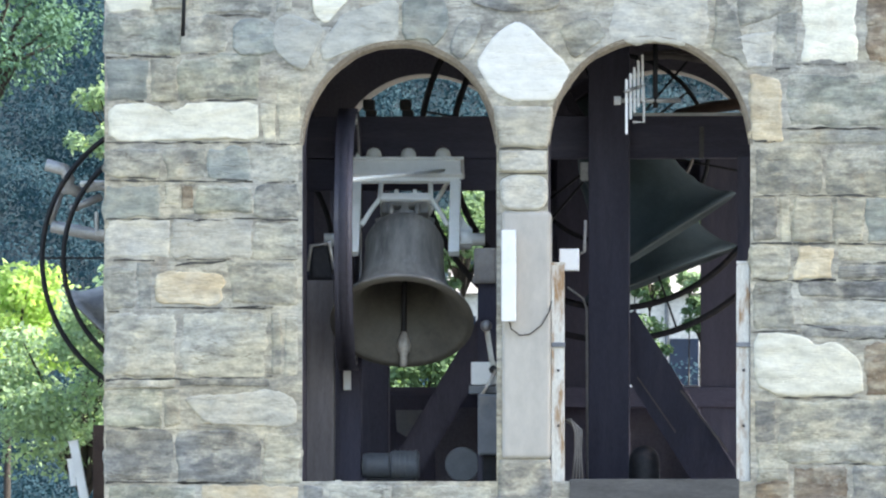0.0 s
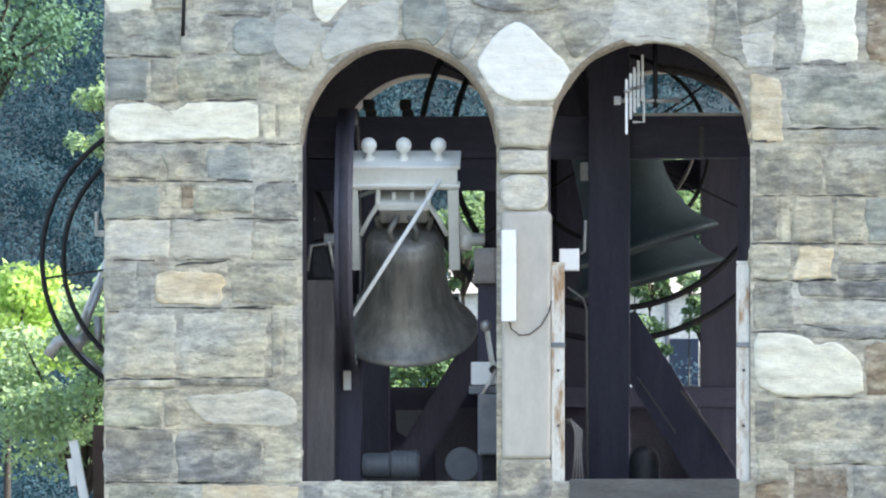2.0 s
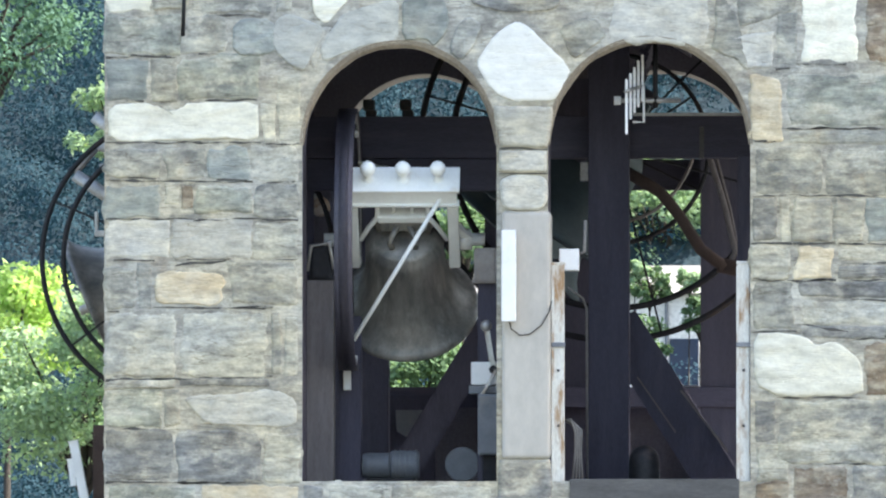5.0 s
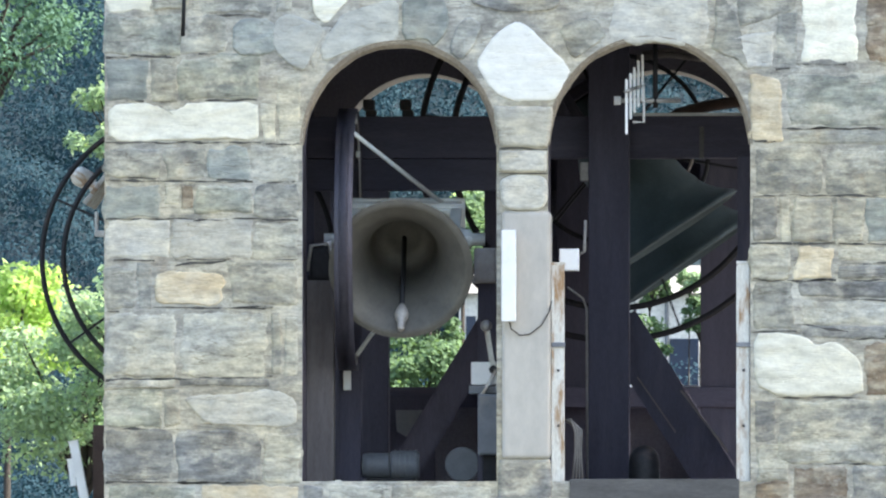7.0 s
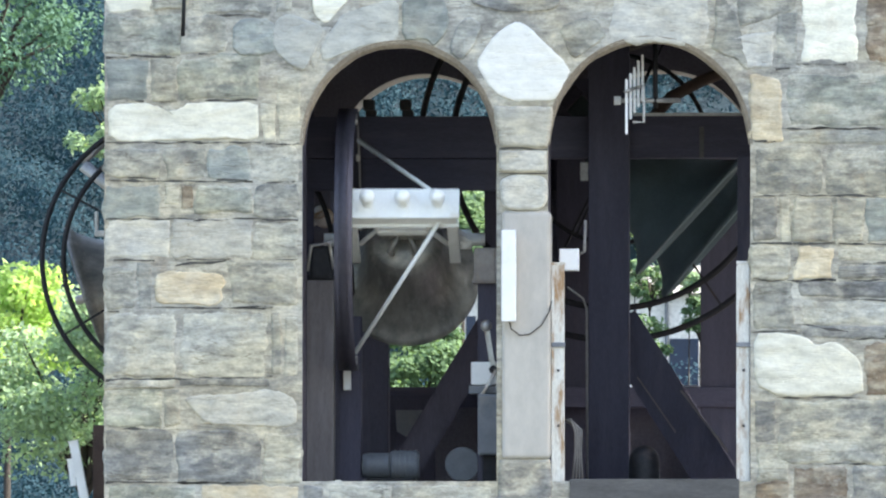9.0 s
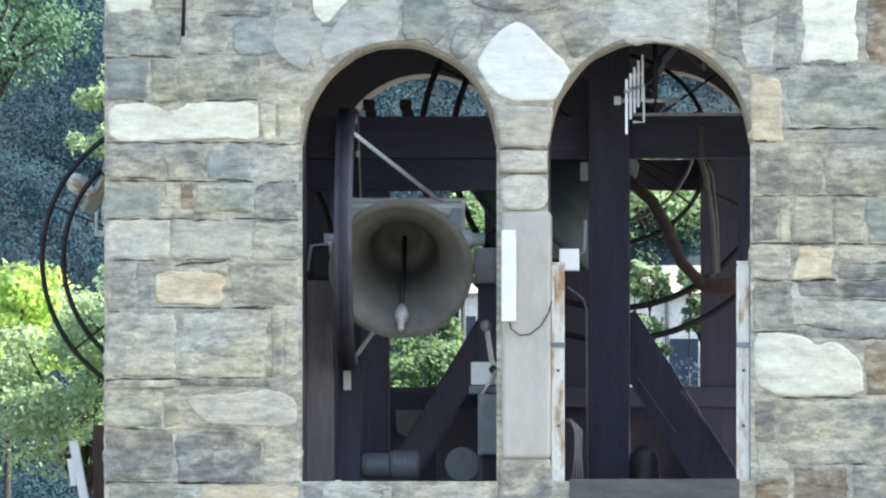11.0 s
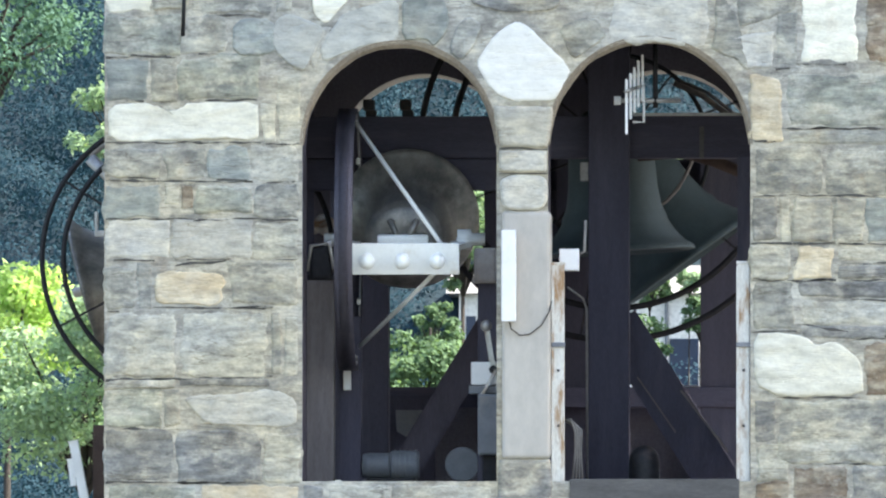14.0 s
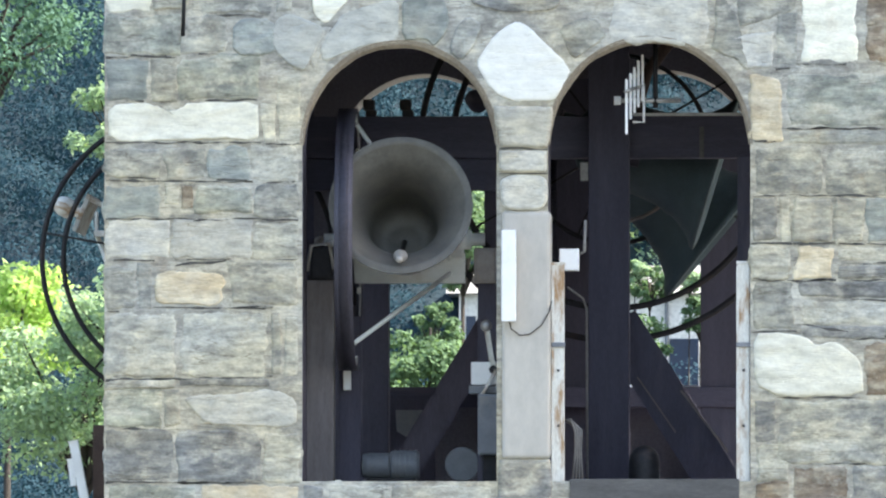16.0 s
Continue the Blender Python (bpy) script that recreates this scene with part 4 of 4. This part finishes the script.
# ---- stones of the front wall: corners in millimetres from the wall's datum ----
COURSES = [
    [
    (-1828, 1442, -1580, 1289, "w"), (-1568, 1442, -1384, 1283, "g"), (-1372, 1442, -925, 1276, "g"),
    (-912, 1442, -808, 1289, "l"), (-1828, 1267, -1427, 1059, "v"), (-1415, 1258, -1170, 1068, "g"),
(-1828, 1025, -1599, 811, "b"), (-1586, 1031, -1451, 802, "g"),
    (-1436, 1044, -986, 814, "v"), (-983, 790, -900, 584, "l"),
    (-891, 952, -768, 578, "l")],
    [
    (-1828, 542, -1525, 392, "g"), (-1513, 554, -1286, 376, "g"), (-1277, 548, -1053, 382, "b"),
    (-1044, 554, -784, 370, "l"), (-1828, 340, -1528, 168, "b"), (-1516, 364, -1433, 242, "l"),
    (-1424, 346, -1350, 223, "r"), (-1341, 340, -1035, 199, "v"), (-1023, 352, -784, 168, "g"),
    (-1828, 156, -1476, -52, "p"), (-1464, 156, -1035, -46, "p"), (-1026, 150, -784, -49, "l"),
    (-1828, -101, -1666, -330, "g"), (-1654, -76, -1577, -327, "g")],
    [
    (-1163, -64, -781, -306, "g"), (-1828, -349, -1439, -697, "l"),
    (-1427, -340, -943, -688, "l"), (-931, -340, -876, -682, "g"), (-866, -352, -778, -694, "l"),
    (-1828, -762, -1525, -963, "v"), (-1513, -762, -1427, -951, "g"), (-1828, -976, -1458, -1254, "d"),
    (-1445, -988, -986, -1257, "d"), (-970, -988, -771, -1266, "l"), (-1828, -1275, -1329, -1419, "v"),
    (-1311, -1281, -771, -1419, "t"), (-1828, -713, -1451, -752, "g"), (-1439, -700, -931, -743, "d")],
    [
    (1798, 1289, 1926, 982, "g"), (1944, 1473, 2256, 1004, "w"), (2298, 1473, 2494, 1007, "r"),
    (1657, 943, 1825, 588, "t"), (1859, 952, 2524, 658, "v"), (1853, 643, 2524, 569, "g"),
    (1675, 542, 2054, 297, "g"), (2066, 532, 2524, 294, "g"), (1669, 272, 1810, 46, "d"),
    (1825, 278, 1883, 34, "l"), (1892, 266, 2103, 31, "l"), (2115, 278, 2274, 34, "g"),
    (2286, 272, 2524, 34, "b")],
    [
    (1669, 15, 1889, -153, "l"), (1908, 15, 2115, -162, "t"), (2134, 3, 2524, -70, "l"),
    (2140, -86, 2524, -162, "d"), (1675, -180, 1901, -444, "g"), (1920, -180, 2524, -269, "d"),
    (1935, -284, 2524, -404, "l"), (1926, -419, 2524, -480, "d"), (2280, -499, 2524, -795, "r"),
    (1688, -810, 1795, -1043, "d"), (1810, -817, 2524, -1159, "g"), (1688, -1055, 1871, -1251, "l"),
    (1688, -1269, 1877, -1419, "r"), (1889, -1177, 2189, -1419, "r"), (2201, -1171, 2524, -1419, "d"),
    (-747, -1281, -649, -1419, "d"), (-637, -1275, -288, -1419, "l"), (-272, -1281, 269, -1419, "l")],
]
WEDGES = [
    [
    
    (-732, 1197, -594, 1203, -667, 1019, -710, 958, "p"),
    ],
    [
    (930, 1473, 1449, 1473, 1443, 1093, 881, 1129, "p"),
    (1468, 1411, 1578, 1301, 1669, 952, 1462, 1087, "g"), (1565, 1166, 1785, 1178, 1785, 982, 1645, 958, "p"), (1590, 1442, 1920, 1442, 1920, 1301, 1596, 1191, "g")],
    [
    ],
]
PIER = [[
    (269, 774, 606, 774, 563, 548, 306, 548, "p"), (300, 536, 569, 536, 563, 413, 306, 413, "p"), (300, 401, 575, 401, 569, 205, 312, 205, "P"),
    (300, -1135, 581, -1135, 593, -1419, 288, -1419, "d")]]
OUTLINES = [
    [
    (177, 1003, 239, 1110, 315, 1196, 407, 1245, 483, 1196, 584, 1089, 697, 982, 654, 884, 605, 801, 477, 795, 398, 789, 303, 816, 220, 914, "q"),
    (-905, 1245, -832, 1281, -627, 1202, -685, 1083, -743, 960, -832, 997, -905, 1070, -942, 1159, "s"),
    (-1141, 1238, -914, 1257, -914, 1073, -936, 1052, -1141, 1049, "b"),
    (-529, 1287, -379, 1330, -239, 1361, -239, 1135, -376, 1119, -514, 1064, -654, 1009, -667, 1089, -605, 1202, "s"),
    (-223, 1373, -3, 1373, 31, 1278, 24, 1183, -43, 1086, -101, 1141, -226, 1135, "b")],
    [
    (144, 1385, 648, 1385, 633, 1306, 453, 1278, 248, 1300, 150, 1327, "d"),
    (135, 1266, 217, 1211, 177, 1113, 95, 1015, 24, 1070, 67, 1196, "g"),
    (615, 1211, 813, 1266, 905, 1165, 783, 1073, 706, 1018, "g")],
    [
    (-709, 1367, -502, 1367, -563, 1294, -639, 1217, -697, 1269, "w"),
    (1676, -459, 1823, -456, 1951, -471, 2027, -526, 2113, -495, 2217, -557, 2266, -636, 2284, -801, 1829, -801, 1682, -734, "w"),
    (-1826, 786, -1569, 789, -1508, 746, -1407, 768, -1376, 795, -1003, 795, -994, 697, -994, 593, -1214, 599, -1553, 590, -1823, 584, "w"),
    (-1560, -144, -1495, -113, -1358, -119, -1199, -128, -1171, -187, -1199, -223, -1187, -275, -1235, -312, -1388, -294, -1553, -297, -1569, -217, "t"),
    (-1413, -798, -1159, -783, -905, -755, -783, -820, -783, -966, -1052, -960, -1287, -951, -1361, -878, "p")],
]
STONE["P"] = STONE["p"]


def ragged(x, z, seed, size):
    """How far the broken edge of a stone wanders at a place: broad bends and small chips."""
    p = Vector((x * 6 + seed * 3.1, z * 6, seed))
    q = Vector((9, 4, 2))
    return (size * (noise.noise(p) + 0.6 * noise.noise(p * 2.7) + 0.35 * noise.noise(p * 7.5)),
            size * (noise.noise(p + q) + 0.6 * noise.noise(p * 2.7 + q) + 0.35 * noise.noise(p * 7.5 + q)))


def relief(x, z, seed, proud):
    """Height of a split face: a tilted plane, broken ledges along the layers, small lumps."""
    tilt = 0.012 * (noise.noise(Vector((seed, 3, 7)))) * 4
    wave = z * 13 + 2.2 * noise.noise(Vector((x * 3.5, z * 6, seed)))
    ledge = wave - math.floor(wave)
    step = noise.noise(Vector((math.floor(wave) * 3.7, x * 2.2, seed)))
    return proud * (0.8 + 0.5 * noise.noise(Vector((x * 4, z * 4, seed)))) + 0.009 * step * min(1, 5 * ledge, 5 * (1 - ledge)) + tilt * z * 0.3 + 0.004 * noise.noise(Vector((x * 16, z * 24, seed)))


def stone_mesh(corners, round_off, proud, seed, calm=1.0):
    """One rough-faced stone between four corners (x, z in metres), back in the mortar, face uneven."""
    (ax, az), (bx, bz), (cx, cz), (dx, dz) = corners
    wide, high = max(bx - ax, cx - dx), max(az - dz, bz - cz)
    nx, nz = max(6, min(40, int(wide / 0.015))), max(6, min(26, int(high / 0.013)))
    ox, oz = (ax + bx + cx + dx) / 4, (az + bz + cz + dz) / 4
    size = min(0.026, 0.15 * min(wide, high)) * calm
    bm = bmesh.new()
    grid = []
    for j in range(nz + 1):
        row = []
        for i in range(nx + 1):
            u, v = 2 * i / nx - 1, 2 * j / nz - 1
            u, v = math.copysign(1 - (1 - abs(u)) ** 1.35, u), math.copysign(1 - (1 - abs(v)) ** 1.35, v)
            edge = max(abs(u), abs(v))
            us, vs = u * math.sqrt(1 - round_off * v ** 4 / 2), v * math.sqrt(1 - round_off * u ** 4 / 2)
            s, t = (us + 1) / 2, (vs + 1) / 2
            x = (ax * (1 - s) + bx * s) * (1 - t) + (dx * (1 - s) + cx * s) * t
            z = (az * (1 - s) + bz * s) * (1 - t) + (dz * (1 - s) + cz * s) * t
            rx, rz = ragged(x, z, seed, size)
            x, z = x + edge ** 3 * rx, z + edge ** 3 * rz
            y = -max(0.002, relief(x - ox, z - oz, seed, proud)) * (1 - edge ** 26) + 0.010 * edge ** 26
            row.append(bm.verts.new((x - ox, y, z - oz)))
        grid.append(row)
    for j in range(nz):
        for i in range(nx):
            bm.faces.new((grid[j][i], grid[j + 1][i], grid[j + 1][i + 1], grid[j][i + 1]))
    return bm, (ox, 0, oz)


def outline_mesh(points, proud, seed):
    """One stone of free outline: a gently domed, uneven face inside a chipped edge."""
    n = len(points)
    ox, oz = sum(p[0] for p in points) / n, sum(p[1] for p in points) / n
    for _ in range(1):
        cut = []
        for (ax, az), (bx, bz) in zip(points, points[1:] + points[:1]):
            cut += [(ax * 0.82 + bx * 0.18, az * 0.82 + bz * 0.18), (ax * 0.18 + bx * 0.82, az * 0.18 + bz * 0.82)]
        points = cut
    rim = []
    for (ax, az), (bx, bz) in zip(points, points[1:] + points[:1]):
        k = max(1, int(math.hypot(bx - ax, bz - az) / 0.014))
        for i in range(k):
            x, z = ax + (bx - ax) * i / k, az + (bz - az) * i / k
            rx, rz = ragged(x, z, seed, 0.009)
            rim.append((x + rx - ox, z + rz - oz))
    bm = bmesh.new()
    rings = []
    for s in (1.0, 0.975, 0.94, 0.86, 0.74, 0.6, 0.45, 0.3, 0.14):
        rings.append([bm.verts.new((x * s, 0.010 if s == 1.0 else -max(0.003, relief(x * s, z * s, seed, proud) * (0.6 if s > 0.97 else 1)), z * s)) for x, z in rim])
    hub = bm.verts.new((0, -relief(0, 0, seed, proud), 0))
    m = len(rim)
    for a, b in zip(rings, rings[1:]):
        for k in range(m):
            bm.faces.new((a[k], a[(k + 1) % m], b[(k + 1) % m], b[k]))
    for k in range(m):
        bm.faces.new((rings[-1][k], rings[-1][(k + 1) % m], hub))
    bmesh.ops.recalc_face_normals(bm, faces=bm.faces)
    if sum(f.normal.y for f in bm.faces) > 0:
        bmesh.ops.reverse_faces(bm, faces=bm.faces)
    return bm, (ox, 0, oz)


def lay(corners, kind, parent, proud, calm=1.0):
    bm, at = stone_mesh(corners, 0.7 if kind.isupper() else 0.12, proud, random.random() * 50, calm)
    part("stone", bm, STONE[kind], parent, smooth=True).location = at


def lay_outline(points, kind, parent, proud):
    bm, at = outline_mesh(points, proud, random.random() * 50)
    part("stone", bm, STONE[kind], parent, smooth=True).location = at


def lay_walls():
    mm = 0.001
    for course in COURSES:
        for x0, z0, x1, z1, kind in course:
            q = [(x0 - 5, z0 + 6), (x1 + 5, z0 + 6), (x1 + 5, z1 - 6), (x0 - 5, z1 - 6)]
            j = lambda: random.uniform(-7, 7)
            lay([((x + j()) * mm, 18 + (z + j()) * mm) for x, z in q], kind, front, random.uniform(0.002, 0.010))
            if random.random() < 0.7 and x1 - x0 > 120:
                a, b = sorted((random.random(), random.random()))
                joint_crack((x0 + (x1 - x0) * a * 0.6) * mm, 18 + (z1 - 8) * mm, (x1 - (x1 - x0) * (1 - b) * 0.6) * mm, 18 + (z1 - 8) * mm)
    for rows in WEDGES:
        for *c, kind in rows:
            lay([(c[i] * mm, 18 + c[i + 1] * mm) for i in range(0, 8, 2)], kind, front, random.uniform(0.006, 0.012))
    for rows in OUTLINES:
        for *c, kind in rows:
            lay_outline([(c[i] * mm, 18 + c[i + 1] * mm) for i in range(0, len(c), 2)], kind, front, random.uniform(0.008, 0.014))
    for rows in PIER:
        for *c, kind in rows:
            lay([(c[i] * mm, 18 + c[i + 1] * mm) for i in range(0, 8, 2)], kind, front, 0.03, 0.3)
    # the courses above and below
    for z_from, z_to in ((SILL - 2.2, SILL - 0.19), (19.497, Z_TOP - 0.05)):
        z = z_from
        while z < z_to - 0.1:
            h = min(random.uniform(0.16, 0.3), z_to - z)
            x = X_LEFT + 0.01
            while x < X_RIGHT - 0.15:
                w = min(random.uniform(0.25, 0.6), X_RIGHT - 0.01 - x)
                lay([(x, z + h), (x + w, z + h), (x + w, z), (x, z)], random.choice("gglvdb"), front, 0.02)
                x += w + 0.015
            z += h + 0.015


CRACKS = [
    [
    (-1828, -707, -925, -694, "k"), (-1828, 165, -784, 159, "k"), (-1828, 578, -986, 578, "k"),
    (-961, 566, -778, 572, "k"), (-1828, -1260, -977, -1266, "k"), (-1828, 373, -1029, 364, "k"),
    (-1451, -89, -1176, -64, "k"), (-1828, 1044, -1445, 1041, "k"), (-1568, -315, -961, -321, "k")],
    [
    (1669, -171, 2127, -174, "k"), (1914, -410, 2494, -486, "k"), (1810, -804, 2265, -807, "k"),
    (2066, -1162, 2494, -1168, "k"), (1675, -453, 1914, -444, "k"), (1853, 649, 2494, 649, "k"),
    (1675, 288, 2494, 285, "k"), (1895, 28, 2280, 24, "k"), (306, 542, 569, 542, "k"),
    (306, 407, 569, 407, "k"), (1669, 28, 1889, 24, "k")],
]
OPEN_JOINT = material("open_joint", (0.10, 0.095, 0.085), (0.05, 0.05, 0.045), None, 9, bump=0.4)


def joint_crack(x0, z0, x1, z1):
    """A washed-out joint: a thin uneven dark gap lying in the mortar between two courses."""
    bm = bmesh.new()
    n = max(6, int((x1 - x0) / 0.02))
    seed = random.random() * 40
    rows = []
    for i in range(n + 1):
        t = i / n
        x, z = x0 + (x1 - x0) * t, z0 + (z1 - z0) * t
        z += 0.010 * noise.noise(Vector((x * 9, seed, 0)))
        w = max(0.0006, 0.0085 * (0.35 + noise.noise(Vector((x * 14, seed, 5)))))
        rows.append([bm.verts.new((x, y, z + s * w)) for y, s in ((0.004, -1), (-0.004, -1), (-0.004, 1), (0.004, 1))])
    for a, b in zip(rows, rows[1:]):
        for k in range(4):
            bm.faces.new((a[k], a[(k + 1) % 4], b[(k + 1) % 4], b[k]))
    part("open_joint", bm, OPEN_JOINT, front)


def lay_cracks():
    for rows in CRACKS:
        for x0, z0, x1, z1, _ in rows:
            joint_crack(x0 * 0.001, 18 + z0 * 0.001, x1 * 0.001, 18 + z1 * 0.001)


lay_walls()
lay_cracks()


def sweep(thing_at, turn, angles):
    return [(t, pose(*thing_at, a, 0, turn)) for t, a in angles]


def motions():
    ringing = [
        (0.0, -38), (0.2, -23), (0.4, -6), (0.5, 0), (0.6, 9), (0.8, 23), (1.0, 36), (1.2, 45), (1.4, 49.5), (1.6, 49.5), (1.8, 43), (2.0, 33),
        (2.2, 20), (2.4, 4), (2.6, -17), (2.8, -42), (3.0, -61), (3.2, -71), (3.45, -74), (3.7, -69), (3.85, -60), (4.0, -46), (4.2, -23), (4.42, 2),
        (4.7, 31), (5.0, 52), (5.4, 63), (5.8, 53), (6.1, 31), (6.3, 7), (6.5, -14), (6.7, -41), (6.9, -64), (7.1, -79), (7.3, -88), (7.5, -91),
        (7.7, -86), (7.9, -75), (8.1, -55), (8.3, -31), (8.5, -2), (8.7, 28), (8.9, 58), (9.0, 69), (9.2, 85), (9.45, 97), (9.65, 96), (9.85, 84),
        (10.05, 65), (10.25, 37), (10.45, 2), (10.65, -33), (10.85, -60), (11.05, -77), (11.3, -90), (11.5, -97), (11.7, -100), (11.9, -96), (12.1, -87),
        (12.3, -73), (12.5, -46), (12.7, -20), (12.9, 10), (13.1, 46), (13.3, 73), (13.5, 89), (13.7, 100), (13.9, 104), (14.1, 101), (14.3, 92),
        (14.5, 74), (14.6, 63), (14.8, 31), (15.0, 1), (15.2, -37), (15.4, -64), (15.6, -84), (15.8, -99), (16.0, -107)]
    walk(bell_1, sweep(BELL_1, 0, ringing))
    walk(tongue_1, [(t, pose(*tongue_1.location, max(-23, min(26, -a * 0.9)))) for t, a in ringing])
    walk(bell_2, sweep(BELL_2, 90, [
        (0, 43), (0.5, 28), (1, 2), (1.5, -19), (2, -25), (2.5, -18), (3, -1), (3.5, 24), (4, 49), (4.2, 58), (4.6, 71), (5, 66), (5.4, 38), (5.8, 0), (6.15, -32), (6.5, -49), (6.9, -53), (7.3, -49), (7.7, -31), (8, -4), (8.3, 35), (8.5, 56), (8.8, 67), (9.1, 72), (9.4, 70), (9.8, 45), (10.2, 2), (10.6, -36), (11, -56), (11.3, -61), (11.5, -59), (12, -39), (12.3, -18), (12.5, 0), (12.75, 24), (13, 47), (13.25, 61), (13.5, 70), (13.8, 76), (14, 75), (14.25, 63), (14.5, 47), (14.75, 23), (15, -3), (15.25, -28), (15.5, -46), (15.75, -60), (16, -67)]))
    walk(bell_3, sweep(BELL_3, -90, [
        (0.0, 32), (0.5, 33), (1.0, 31), (1.5, 26), (2.0, 17), (2.3, 9.5), (2.6, -1), (2.8, -7), (3.2, -17), (3.7, -27), (4.2, -33), (4.8, -34), (5.4, -25), (6.0, -8),
        (6.3, 4), (6.5, 13), (7.0, 33), (7.5, 51), (8.0, 60), (8.3, 60), (8.7, 54), (9.0, 47), (9.2, 40), (9.7, 18), (10.2, -8), (10.7, -32), (11.3, -48),
        (11.9, -51), (12.5, -49), (13.0, -40), (13.2, -34), (13.5, -20), (13.7, -10), (14.0, 3), (14.5, 28), (15.0, 49), (15.5, 63), (16.0, 73)]))
    walk(bell_4, sweep(BELL_4, -90, [
        (0.0, 20.5), (0.5, 25), (1.0, 25), (1.5, 21), (2.0, 14), (2.3, 6), (2.6, -7), (2.8, -17), (3.0, -28), (3.5, -46), (4.2, -54), (4.8, -48), (5.4, -30), (6.0, -5),
        (6.5, 17), (7.0, 34), (7.5, 44), (8.0, 48.5), (8.5, 51), (9.0, 49), (9.2, 44), (9.7, 20), (10.2, -16), (10.7, -44), (11.3, -58), (11.9, -63), (12.5, -54),
        (13.0, -30), (13.3, -12), (13.5, 3), (13.7, 17), (14.0, 35), (14.5, 54), (15.0, 63), (15.5, 62), (16.0, 50)]))


motions()
